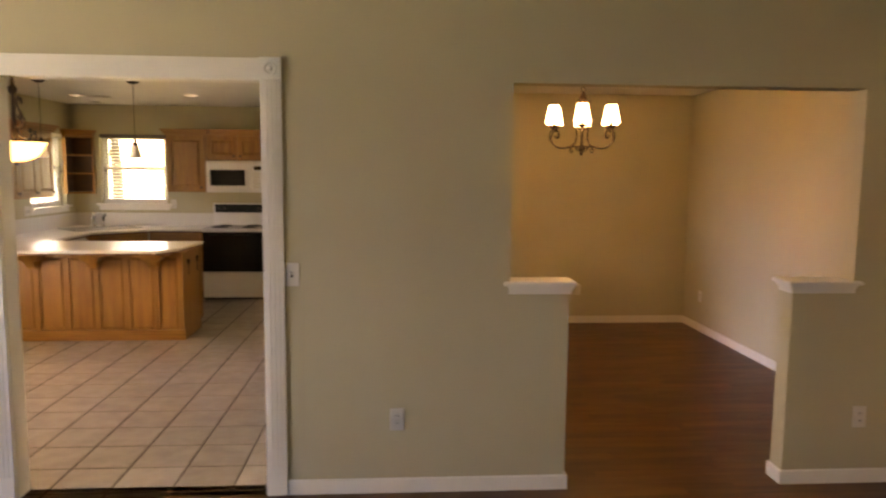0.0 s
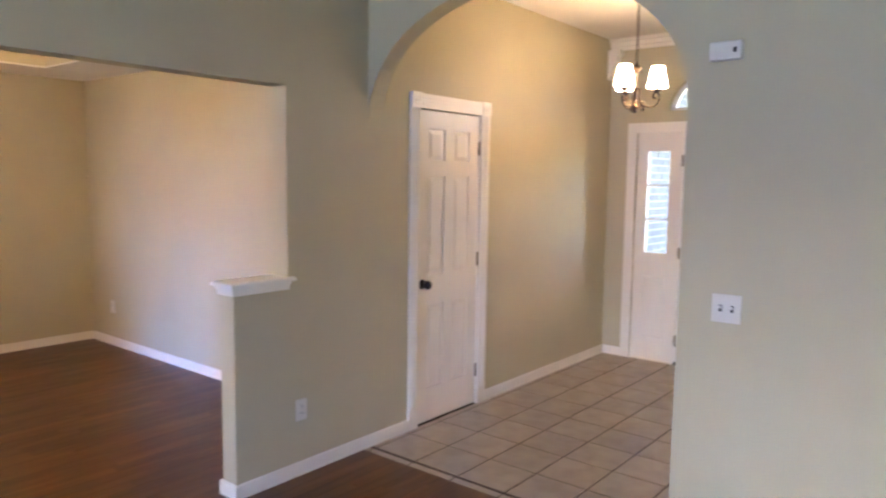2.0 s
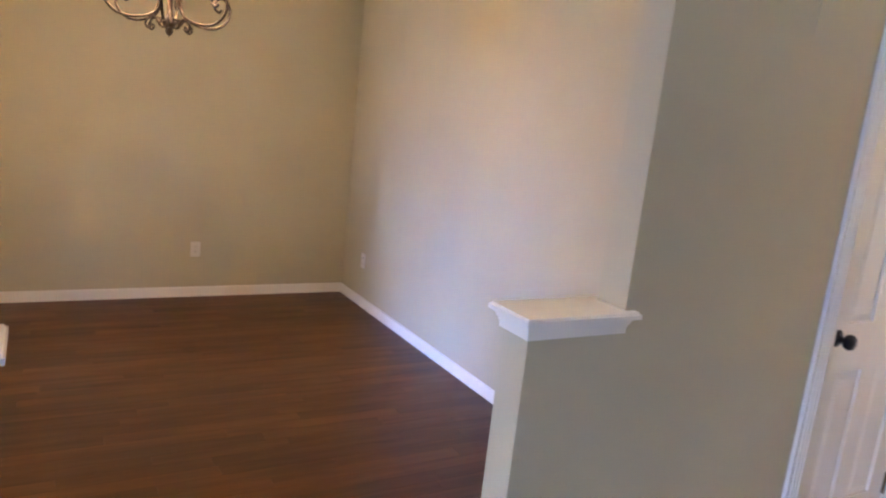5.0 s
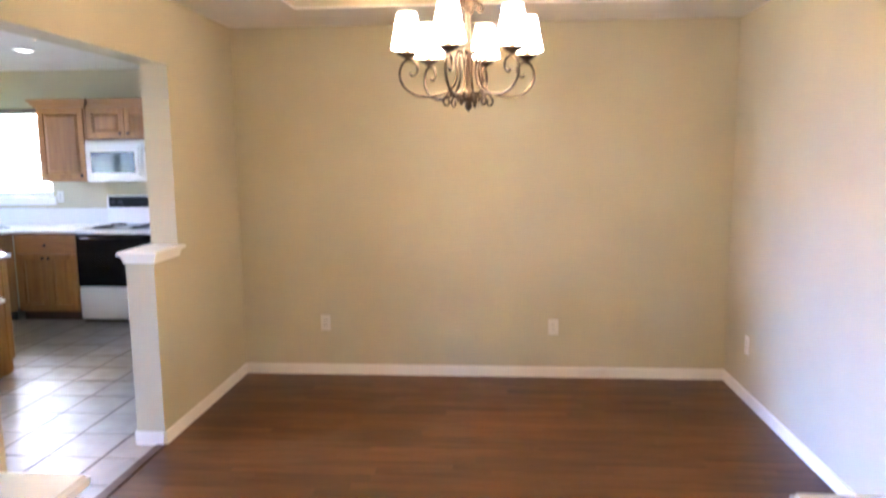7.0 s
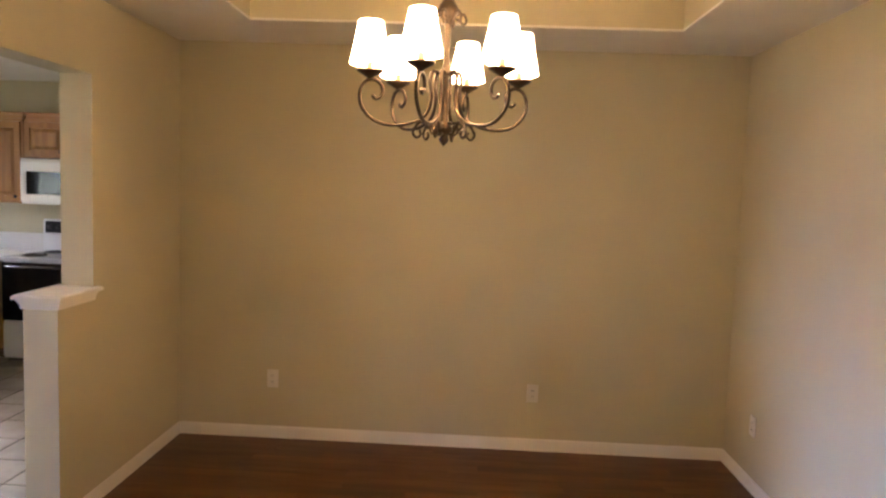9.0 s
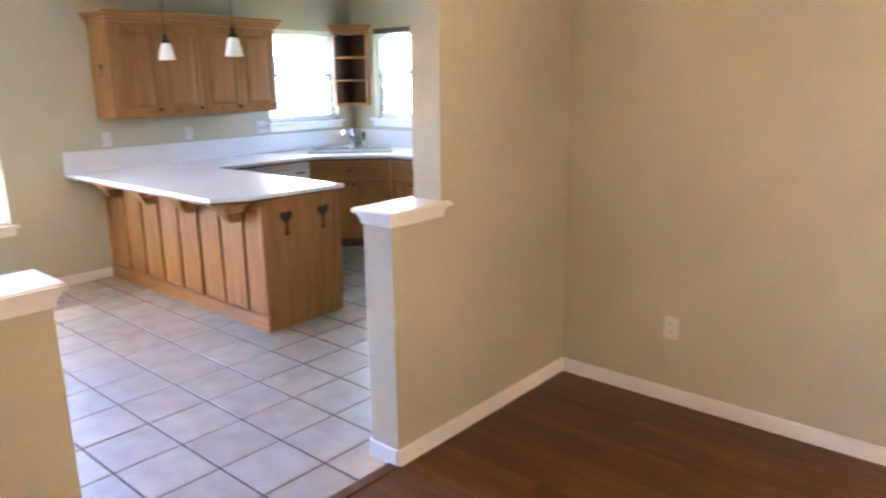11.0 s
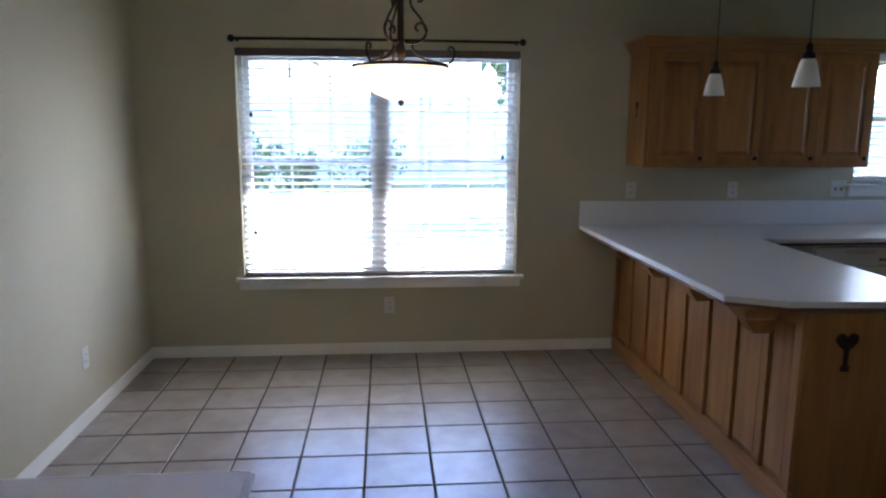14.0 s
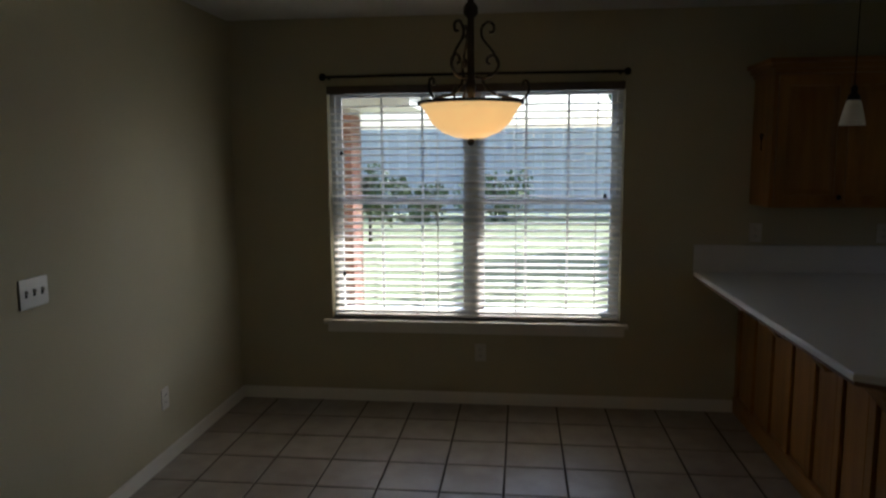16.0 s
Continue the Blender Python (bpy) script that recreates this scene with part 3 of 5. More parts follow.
# peninsula
PX1, PY0 = -1.86, 3.37
th = thing("kitchen_peninsula", pose(KL, PY0, 0), "honey oak peninsula with raised panels and scrolled corbels", "peninsula")
PW = PX1 - KL
part("body", box(bm_new(), 0, PW - 0.02, 0.012, 0.64, 0.0, 0.862), M_OAK, th)
part("base_trim", box(bm_new(), 0, PW + 0.012, -0.014, 0.012, 0, 0.105, 0.005), M_OAKH, th)
part("top_rail", box(bm_new(), 0, PW, -0.006, 0.012, 0.81, 0.862), M_OAKH, th)
bay = PW / 4
for i in range(4):
    a = i * bay
    part("stile", box(bm_new(), a, a + 0.055, -0.006, 0.012, 0.105, 0.81, 0.003), M_OAK, th)
    part("stile", box(bm_new(), a + bay / 2 + 0.002, a + bay / 2 + 0.052, -0.006, 0.012, 0.105, 0.81, 0.003), M_OAK, th)
    part("panel", raised_panel(a + 0.055, a + bay / 2 + 0.002, 0.105, 0.81, 0.0118, 0.008, 0.026), M_OAK, th)
    part("panel", raised_panel(a + bay / 2 + 0.052, a + bay - (0.05 if i == 3 else 0), 0.105, 0.81, 0.0118, 0.008, 0.026), M_OAK, th)
    c = a + bay / 2 + 0.027
    outline = [(c - 0.15, 0.862), (c - 0.15, 0.842), (c - 0.10, 0.832), (c - 0.075, 0.80), (c - 0.045, 0.782), (c - 0.04, 0.735), (c - 0.025, 0.718),
               (c + 0.025, 0.718), (c + 0.04, 0.735), (c + 0.045, 0.782), (c + 0.075, 0.80), (c + 0.10, 0.832), (c + 0.15, 0.842), (c + 0.15, 0.862)]
    bm = prism(bm_new(), outline, 'y', -0.19, -0.006)
    for v in bm.verts:      # the bracket tapers back to the panel at its foot
        if v.co.y < -0.1:
            v.co.y += (0.862 - v.co.z) / 0.144 * 0.11
    part("corbel", bm, M_OAK, th, "scrolled oak corbel under the overhang")
part("stile", box(bm_new(), PW - 0.05, PW, -0.006, 0.012, 0.105, 0.81, 0.003), M_OAK, th)
e = part("end_panel", prism(bm_new(), [(0.0125, 0.0), (0.0125, 0.862), (0.64, 0.862), (0.64, 0.11), (0.575, 0.11), (0.575, 0.0)], 'x', PW - 0.0195, PW), M_OAK, th)
part("end_panel_strip", box(bm_new(), PW, PW + 0.010, 0.57, 0.63, 0.11, 0.862, 0.002), M_OAK, th)
for yy in (0.185, 0.488):
    bm = heart(bm_new(), 0, 0, 0, 0.098)
    bm.transform(pose(PW + 0.0005, yy, 0.745, 0, 0, 90))
    part("heart_cutout", bm, M_CUT, e, "flat heart inlay, coloured like the shade in a cutout")

# worktop with its bar overhang
top = [(KL, 3.085), (-2.015, 3.11), (-1.895, 3.32), (-1.842, 4.045), (-3.41, 4.05), (-3.42, 5.03), (-2.905, 5.565), (-2.266, 5.565), (-2.266, KB), (KL, KB)]
th = thing("worktop", pose(0, 0, 0), "white laminate worktop with a bar overhang and corner sink run", "worktop")
bm = prism(bm_new(), top, 'z', 0.880, 0.906)
bmesh.ops.bevel(bm, geom=[e for e in bm.edges if all(v.co.z > 0.9 for v in e.verts)], offset=0.004, segments=2, affect='EDGES')
part("top", bm, M_LAMINATE, th)
part("edge_strip", prism(bm_new(), [(KL, 3.091), (-2.018, 3.116), (-1.901, 3.323), (-1.848, 4.04), (-3.415, 4.044), (-3.426, 5.033), (-2.908, 5.57),
                                    (-2.268, 5.57), (-2.268, KB - 0.002), (KL, KB - 0.002)], 'z', 0.863, 0.880), M_EDGE, th, "dark brown strip under the laminate edge")
part("backsplash", box(bm_new(), KL, KL + 0.018, 3.08, KB - 0.018, 0.906, 1.075, 0.003), M_LAMINATE, th)
part("backsplash", box(bm_new(), KL, -2.266, KB - 0.018, KB, 0.906, 1.075, 0.003), M_LAMINATE, th)

# corner sink and faucet
SINK = pose(-3.55, 5.64, 0.906, 0, 0, 46)
th = thing("kitchen_sink", SINK, "stainless steel double-bowl sink set in the worktop corner", "sink")
bm = bm_new()
for q in ((-0.41, 0.41, -0.27, -0.22), (-0.41, 0.41, 0.15, 0.25), (-0.41, -0.37, -0.22, 0.15), (0.37, 0.41, -0.22, 0.15), (-0.02, 0.02, -0.22, 0.15)):
    box(bm, *q, 0.001, 0.014)
part("rim", bm, M_STEEL, th)
for a in (-0.37, 0.02):
    part("bowl", box(bm_new(), a, a + 0.35, -0.22, 0.15, 0.001, 0.003), M_STEEL, th)
th = thing("faucet", SINK @ pose(0, 0.20, 0.012) @ Matrix.Scale(1.3, 4), "chrome single-lever kitchen faucet behind the sink", "faucet")
part("base", lathe(bm_new(), [(0.03, 0), (0.03, 0.01), (0.02, 0.02), (0.02, 0.09), (0.023, 0.10), (0.0005, 0.112)]), M_CHROME, th)
part("spout", tube(bm_new(), [(0, 0, 0.07), (-0.02, -0.06, 0.12), (-0.04, -0.12, 0.145), (-0.055, -0.17, 0.135), (-0.06, -0.19, 0.11)], 0.011), M_CHROME, th)
part("lever", tube(bm_new(), [(0, 0, 0.105), (0.01, 0.02, 0.14), (0.02, 0.04, 0.15)], 0.007), M_CHROME, th)
th = thing("sink_sprayer", SINK @ pose(0.13, 0.20, 0.012) @ Matrix.Scale(1.25, 4), "black pull-out sink sprayer", "sprayer")
part("holder", lathe(bm_new(), [(0.02, 0), (0.018, 0.02), (0.012, 0.03), (0.012, 0.06)]), M_CHROME, th)
part("handle", tube(bm_new(), [(0, 0, 0.055), (0, -0.01, 0.10), (0, -0.045, 0.12)], 0.012, taper=0.016), M_COIL, th)

# range
th = thing("kitchen_range", pose(-2.26, KB - 0.66, 0), "white electric range with black oven door and coil burners", "range")
part("body", box(bm_new(), 0, 0.76, 0.02, 0.655, 0.03, 0.895), M_APPL, th)
part("foot_rail", box(bm_new(), 0.01, 0.75, 0.05, 0.6, 0, 0.03), M_SLOT, th)
part("drawer", box(bm_new(), 0.005, 0.755, -0.004, 0.02, 0.045, 0.335, 0.008), M_APPL, th)
d = part("oven_door", box(bm_new(), 0.005, 0.755, -0.012, 0.02, 0.365, 0.875, 0.006), M_BLACK, th, "glossy black oven door")
part("handle", tube(bm_new(), [(0.06, -0.012, 0.84), (0.07, -0.045, 0.84), (0.69, -0.045, 0.84), (0.70, -0.012, 0.84)], 0.010), M_BLACK, d)
c = part("cooktop", box(bm_new(), -0.002, 0.762, -0.012, 0.655, 0.895, 0.918, 0.006), M_APPL, th)
for x, y, r in ((0.19, 0.16, 0.09), (0.56, 0.16, 0.075), (0.19, 0.44, 0.075), (0.56, 0.44, 0.09)):
    bm = bm_new()
    tube(bm, [(x + r * (1 - k / 70) * math.cos(k * 0.42), y + r * (1 - k / 70) * math.sin(k * 0.42), 0.930) for k in range(56)], 0.006, 6)
    lathe(bm, [(r + 0.018, 0.919), (r + 0.012, 0.925), (r * 0.3, 0.9195)], (x, y, 0), 24)
    part("burner", bm, M_COIL, c, "black coil burner")
g = part("backguard", prism(bm_new(), [(0.595, 0.919), (0.600, 1.20), (0.615, 1.215), (0.655, 1.215), (0.655, 0.919)], 'x', 0, 0.76), M_APPL, th)
part("control_panel", prism(bm_new(), [(0.5915, 1.09), (0.594, 1.20), (0.600, 1.20), (0.598, 1.09)], 'x', 0.02, 0.74), M_PANEL, g)
part("ledge", box(bm_new(), 0.01, 0.75, 0.580, 0.597, 1.055, 1.075, 0.003), M_APPL, g)
for x in (0.07, 0.15, 0.60, 0.68):
    k = lathe(bm_new(), [(0.02, 0), (0.018, 0.02), (0.0005, 0.021)], seg=14)
    k.transform(Matrix.Translation((x, 0.592, 1.145)) @ Matrix.Rotation(radians(90), 4, 'X'))
    part("knob", k, M_COIL, g)

# microwave
th = thing("microwave", pose(-2.26, KB - 0.39, 1.37), "white over-range microwave with a dark window", "microwave")
part("body", box(bm_new(), 0, 0.76, 0.02, 0.385, 0, 0.405), M_APPL, th)
d = part("door", box(bm_new(), 0, 0.585, 0.0, 0.02, 0.02, 0.375, 0.006), M_APPL, th)
part("window", box(bm_new(), 0.055, 0.50, -0.003, 0.002, 0.085, 0.29, 0.002), M_BLACK, d, "dark glass microwave window")
part("handle", tube(bm_new(), [(0.555, 0, 0.07), (0.555, -0.03, 0.09), (0.555, -0.03, 0.31), (0.555, 0, 0.33)], 0.009), M_APPL, d)
g = part("control_panel", box(bm_new(), 0.588, 0.76, 0.0, 0.02, 0.02, 0.375, 0.006), M_APPL, th)
part("display", box(bm_new(), 0.61, 0.74, -0.002, 0.002, 0.29, 0.34), M_BLACK, g)
for r in range(5):
    for q in range(3):
        part("button", box(bm_new(), 0.612 + q * 0.044, 0.648 + q * 0.044, -0.002, 0.002, 0.06 + r * 0.042, 0.09 + r * 0.042), M_PLATE, g)
part("vent_grille", box(bm_new(), 0, 0.76, 0.004, 0.02, 0.377, 0.405, 0.003), M_PLATE, th)

# ---- doors ----


def six_panels(w, h):
    st, mid = 0.11 * w / 0.66, 0.10 * w / 0.66
    pw = (w - 2 * st - mid) / 2
    rows = ((0.23, 0.80), (0.99, 1.64), (1.74, 1.945)) if h > 1.9 else ((0.2, 0.8),)
    return [(x, x + pw, a, b) for a, b in rows for x in (st, st + pw + mid)]


def door_leaf(name, m, w, h, label, knob_x, hinge_x):
    th = thing(name, m, label, "door", kind="structure")
    panelled("leaf", th, 0, w, 0.008, h, 0, 0.036, six_panels(w, h), M_DOOR)
    if knob_x is not None:
        bm = lathe(bm_new(), [(0.032, 0), (0.032, 0.006), (0.013, 0.010), (0.012, 0.03), (0.026, 0.038), (0.030, 0.052), (0.024, 0.064), (0.0005, 0.068)])
        bm.transform(Matrix.Translation((knob_x, 0, 0.94)) @ Matrix.Rotation(radians(90), 4, 'X'))
        part("doorknob", bm, M_DARKIRON, th, "dark bronze round doorknob")
    for z in (0.25, 1.06, 1.84):
        bm = box(bm_new(), hinge_x - 0.012, hinge_x + 0.010, -0.012, 0.004, z - 0.048, z + 0.048, 0.002)
        part("hinge", bm, M_HINGE, th, "aged brass hinge")
    return th


door_leaf("door_1", pose(3.643, 0.012, 0), 0.654, 2.061, "closed white six-panel closet door with dark knob", 0.055, 0.660)
bm = box(bm_new(), 3.64, 3.6425, 0.002, WT, 0, 2.066)
box(bm, 4.2985, 4.30, 0.002, WT, 0, 2.066)
structure("trim_closet_jamb", bm, M_TRIM, "white closet door jamb", "door jamb")
structure("floor_closet", box(bm_new(), 3.54, XF, WT, 0.70, -0.12, -0.002), M_GROUT, "bare closet floor", "floor")
structure("wall_closet_end", slab_with_holes('x', XF, XF + 0.16, WT, 0.70, 0, HIGH, []), M_WALL, "plain closet end wall")
structure("wall_closet", slab_with_holes('y', 0.70, 0.76, 3.54, XF + 0.16, 0, HIGH, []), M_WALL, "plain closet back wall")

# front door with two sidelights: local x runs along -y of the place
FD = pose(XF, 0, 0, 0, 0, -90)
m_fd = FD
th = thing("door_2", m_fd, "closed white front door with panelled glazed sidelights", "front door", kind="structure")
leaf = panelled("leaf", th, 0.690, 1.600, 0.02, 2.04, 0.035, 0.075,
                [(a, a + 0.29, b, c) for a in (0.815, 1.185) for b, c in ((0.25, 0.80), (0.95, 1.59), (1.71, 1.91))], M_DOOR, "white six-panel front door leaf")
bm = lathe(bm_new(), [(0.032, 0), (0.013, 0.01), (0.012, 0.03), (0.028, 0.04), (0.024, 0.064), (0.0005, 0.068)])
bm.transform(Matrix.Translation((1.54, 0.035, 0.94)) @ Matrix.Rotation(radians(90), 4, 'X'))
part("doorknob", bm, M_DARKIRON, leaf)
for z in (0.21, 1.0, 1.81):
    part("hinge", box(bm_new(), 0.676, 0.696, 0.02, 0.04, z - 0.05, z + 0.05, 0.002), M_HINGE, leaf, "aged brass hinge")
part("threshold", box(bm_new(), 0.69, 1.60, 0.0, 0.15, -0.10, 0.02, 0.003), M_SLOT, th)
part("sill", box(bm_new(), 0.27, 0.69, 0.0, 0.15, -0.10, -0.0005), M_TRIM, th)
part("sill", box(bm_new(), 1.60, 2.02, 0.0, 0.15, -0.10, -0.0005), M_TRIM, th)
for x0, x1 in ((0.27, 0.672), (1.618, 2.02)):
    c = (x0 + x1) / 2
    s = part("sidelight", slab_with_holes('y', 0.035, 0.075, x0, x1, 0.0, 2.065, [(c - 0.10, c + 0.10, 0.985, 1.895), (c - 0.11, c + 0.11, 0.20, 0.78)]), M_DOOR, th,
             "white sidelight with three small panes")
    part("panel", raised_panel(c - 0.11, c + 0.11, 0.20, 0.78, 0.044), M_DOOR, s)
    for z in (1.288, 1.592):
        part("muntin", box(bm_new(), c - 0.10, c + 0.10, 0.04, 0.07, z - 0.008, z + 0.008), M_FRAME, s)
    for z0, z1 in ((0.985, 1.280), (1.296, 1.584), (1.600, 1.895)):
        g = part("pane", box(bm_new(), c - 0.10, c + 0.10, 0.053, 0.057, z0, z1), M_GLASS, s)
        g.visible_shadow = False
for x0, x1 in ((0.672, 0.690), (1.600, 1.618)):
    part("post", box(bm_new(), x0, x1, 0.02, 0.12, 0, 2.065), M_TRIM, th)
part("head", box(bm_new(), 0.690, 1.600, 0.02, 0.12, 2.042, 2.065), M_TRIM, th)
th = thing("trim_front_door_casing", m_fd, "white casing round the front door", "door casing", kind="structure")
for x0, x1 in ((0.19, 0.275), (2.015, 2.10)):
    part("casing_upright", box(bm_new(), x0, x1, -0.018, 0, 0, 2.06, 0.004), M_TRIM, th)
part("casing_head", box(bm_new(), 0.19, 2.10, -0.020, 0, 2.06, 2.145, 0.004), M_TRIM, th)

# half-round transom over the front door
TC, TW, TZ, TH = -1.145, 0.60, 2.245, 0.385
half = [(TC + TW * math.cos(math.pi * i / 24), TZ + TH * math.sin(math.pi * i / 24)) for i in range(25)]
bm = bm_new()
for (ya, za), (yb, zb) in zip(half, half[1:]):
    prism(bm, [(ya, za), (yb, zb), (yb, TZ + TH + 0.02), (ya, TZ + TH + 0.02)], 'x', XF + 0.001, XF + 0.159)
structure("wall_transom_spandrel", bm, M_WALL, "painted wall round a half-round transom", "wall")
th = thing("window_4", pose(0, 0, 0), "half-round transom window above the front door", "window", kind="structure")
bm = bm_new()
for (ya, za), (yb, zb) in zip(half, half[1:]):
    f = 0.93
    p = [(TC + (ya - TC) * f, TZ + (za - TZ) * f), (TC + (yb - TC) * f, TZ + (zb - TZ) * f)]
    prism(bm, [(ya, za), (yb, zb), p[1], p[0]], 'x', XF + 0.07, XF + 0.11)
box(bm, XF + 0.07, XF + 0.11, TC - TW, TC + TW, TZ - 0.001, TZ + 0.028)
part("window_frame", bm, M_FRAME, th)
bm = bm_new()
prism(bm, half, 'x', XF + 0.088, XF + 0.092)
g = part("pane", bm, M_GLASS, th)
g.visible_shadow = False

# foyer crown moulding with corner bracket
bm = bm_new()
for o, a, b in ((0.02, 2.80, 2.83), (0.045, 2.83, 2.87), (0.07, 2.87, FOY)):
    box(bm, XF - o, XF, PIER - 0.38, 0, a, b)
structure("trim_crown", bm, M_TRIM, "white crown moulding on the foyer end wall", "crown moulding")
th = thing("trim_corner_bracket", pose(0, 0, 0), "white moulded corner bracket under the crown", "bracket", kind="structure")
bm = prism(bm_new(), [(-0.002, 2.80), (-0.11, 2.80), (-0.11, 2.76), (-0.085, 2.74), (-0.085, 2.70), (-0.05, 2.66), (-0.04, 2.58), (-0.002, 2.54)], 'x', XF - 0.09, XF - 0.001)
part("bracket", bm, M_TRIM, th)

# ---- windows ----


def window_unit(name, m, w, h, lights, label, depth=0.16, grille=None):
    """A double-hung window in an opening; the room lies towards -y of its own space."""
    th = thing(name, m, label, "window", kind="structure")
    bm = bm_new()
    for q in ((0, 0.03, 0, h), (w - 0.03, w, 0, h), (0.03, w - 0.03, 0, 0.03), (0.03, w - 0.03, h - 0.03, h)):
        box(bm, q[0], q[1], 0.075, depth - 0.005, q[2], q[3])
    part("window_frame", bm, M_FRAME, th)
    lw = (w - 0.06 - 0.07 * (lights - 1)) / lights
    for i in range(lights):
        a = 0.03 + i * (lw + 0.07)
        if i:
            part("mullion", box(bm_new(), a - 0.07, a, 0.065, depth - 0.005, 0.03, h - 0.03), M_FRAME, th)
        hm = h * 0.51
        for z0, z1, y0 in ((0.03, hm + 0.02, 0.085), (hm - 0.02, h - 0.03, 0.115)):
            s = part("sash", slab_with_holes('y', y0, y0 + 0.028, a, a + lw, z0, z1, [(a + 0.035, a + lw - 0.035, z0 + 0.035, z1 - 0.035)]), M_FRAME, th)
            g = part("pane", box(bm_new(), a + 0.035, a + lw - 0.035, y0 + 0.012, y0 + 0.016, z0 + 0.035, z1 - 0.035), M_GLASS, s)
            g.visible_shadow = False
            if grille:
                nx, nz = grille
                for k in range(1, nx):
                    x = a + 0.035 + (lw - 0.07) * k / nx
                    part("muntin", box(bm_new(), x - 0.007, x + 0.007, y0 + 0.004, y0 + 0.011, z0 + 0.035, z1 - 0.035), M_FRAME, s)
                for k in range(1, nz):
                    z = z0 + 0.035 + (z1 - z0 - 0.07) * k / nz
                    part("muntin", box(bm_new(), a + 0.035, a + lw - 0.035, y0 + 0.003, y0 + 0.010, z - 0.007, z + 0.007), M_FRAME, s)
        part("sash_lock", box(bm_new(), a + lw / 2 - 0.03, a + lw / 2 + 0.03, 0.07, 0.085, hm + 0.01, hm + 0.028, 0.003), M_FRAME, th)
    part("window_sill", box(bm_new(), -0.05, w + 0.05, -0.05, 0.075, -0.024, 0.0, 0.004), M_TRIM, th)
    part("apron", box(bm_new(), -0.03, w + 0.03, -0.016, 0.0, -0.085, -0.0245, 0.004), M_TRIM, th)
    return th


def blind(name, m, w, h, label, cords, tassels, tilt=14.0, pitch=0.0445, head=0.05, slat_mat=None, rail_mat=None):
    """A venetian blind let down over a window; its slats have a slot at each cord; the room lies towards -y."""
    th = thing(name, m, label, "window blind")
    part("headrail", box(bm_new(), 0.0, w, -0.055, 0.012, h - head, h, 0.004), rail_mat or M_VALANCE, th, "" if rail_mat else "dark headrail of the blind")
    bm = bm_new()
    prism(bm, [(-0.025, 0.0), (-0.015, 0.0027), (-0.006, 0.0039), (-0.006, 0.0013), (-0.015, 0.0002)], 'x', 0.004, w - 0.004)
    prism(bm, [(0.025, 0.0), (0.015, 0.0027), (0.006, 0.0039), (0.006, 0.0013), (0.015, 0.0002)], 'x', 0.004, w - 0.004)
    edges = [0.004] + [x + d for x in cords for d in (-0.0065, 0.0065)] + [w - 0.004]
    for a, b in zip(edges[::2], edges[1::2]):
        prism(bm, [(-0.006, 0.0039), (0.006, 0.0039), (0.006, 0.0013), (-0.006, 0.0013)], 'x', a, b)
    bm.transform(Matrix.Rotation(radians(tilt), 4, 'X'))
    me = mesh_of("slat", bm, slat_mat or M_BLIND)
    for k in range(int((h - head - 0.05) / pitch)):
        s = new("slat", me)
        s.parent = th
        s.location = (0, 0.015, 0.055 + k * pitch)
    part("bottom_rail", box(bm_new(), 0.004, w - 0.004, -0.01, 0.04, 0.008, 0.026, 0.004), slat_mat or M_BLIND, th)
    for x in cords:
        for y in (-0.0125, 0.0405):
            part("ladder_cord", box(bm_new(), x - 0.0015, x + 0.0015, y, y + 0.002, 0.02, h - head), slat_mat or M_BLIND, th)
    for x, z in tassels:
        c = part("pull_cord", box(bm_new(), x - 0.001, x + 0.001, -0.032, -0.030, z, h - head), slat_mat or M_BLIND, th)
        part("tassel", lathe(bm_new(), [(0.0005, z - 0.030), (0.010, z - 0.030), (0.011, z - 0.012), (0.005, z), (0.0005, z + 0.002)], (x, -0.031, 0), 12), M_DARKIRON, c, "small dark pull-cord tassel")
    return th


window_unit("window_1", pose(KL, 0.76, 0.56, 0, 0, 90), 1.88, 1.52, 2, "wide twin double-hung window with white sill and grilles", grille=(3, 2))
window_unit("window_2", pose(KL, 5.08, 1.19, 0, 0, 90), 0.90, 0.91, 1, "double-hung kitchen window beside the sink corner")
window_unit("window_3", pose(-3.74, KB, 1.20), 0.86, 0.92, 1, "double-hung kitchen window beside the sink corner")
blind("window_blind", pose(KL - 0.030, 0.765, 0.563, 0, 0, 90), 1.87, 1.517, "cream slatted blind let down over the breakfast window with slats open",
      (0.20, 0.705, 1.21, 1.715), ((0.085, 1.11), (0.085, 0.32), (1.765, 0.83)))
blind("window_blind", pose(KL - 0.045, 5.085, 1.193, 0, 0, 90), 0.89, 0.907, "cream slatted blind let down over a kitchen window, slats open", (0.15, 0.74), ((0.83, 0.45),),
      rail_mat=M_BLIND)
blind("window_blind", pose(-3.735, KB + 0.045, 1.203), 0.85, 0.917, "cream slatted blind let down over a kitchen window, slats open", (0.15, 0.70), ((0.06, 0.45),))

th = thing("curtain_rod", pose(KL + 0.07, 0, 2.132), "black iron curtain rod with ball finials over the window", "curtain rod")
part("rod", tube(bm_new(), [(0, 0.765, 0), (0, 1.7, 0.003), (0, 2.63, 0)], 0.009), M_DARKIRON, th)
for y in (0.755, 2.64):
    part("finial", lathe(bm_new(), [(0.0005, -0.024), (0.016, -0.018), (0.023, 0), (0.016, 0.018), (0.0005, 0.024)], (0, y, 0), 14), M_DARKIRON, th)
for y in (0.79, 2.60):
    part("bracket", tube(bm_new(), [(-0.069, y, 0.0), (-0.03, y, -0.012), (0.0, y, -0.012)], 0.006), M_DARKIRON, th)

# ---- lamps ----


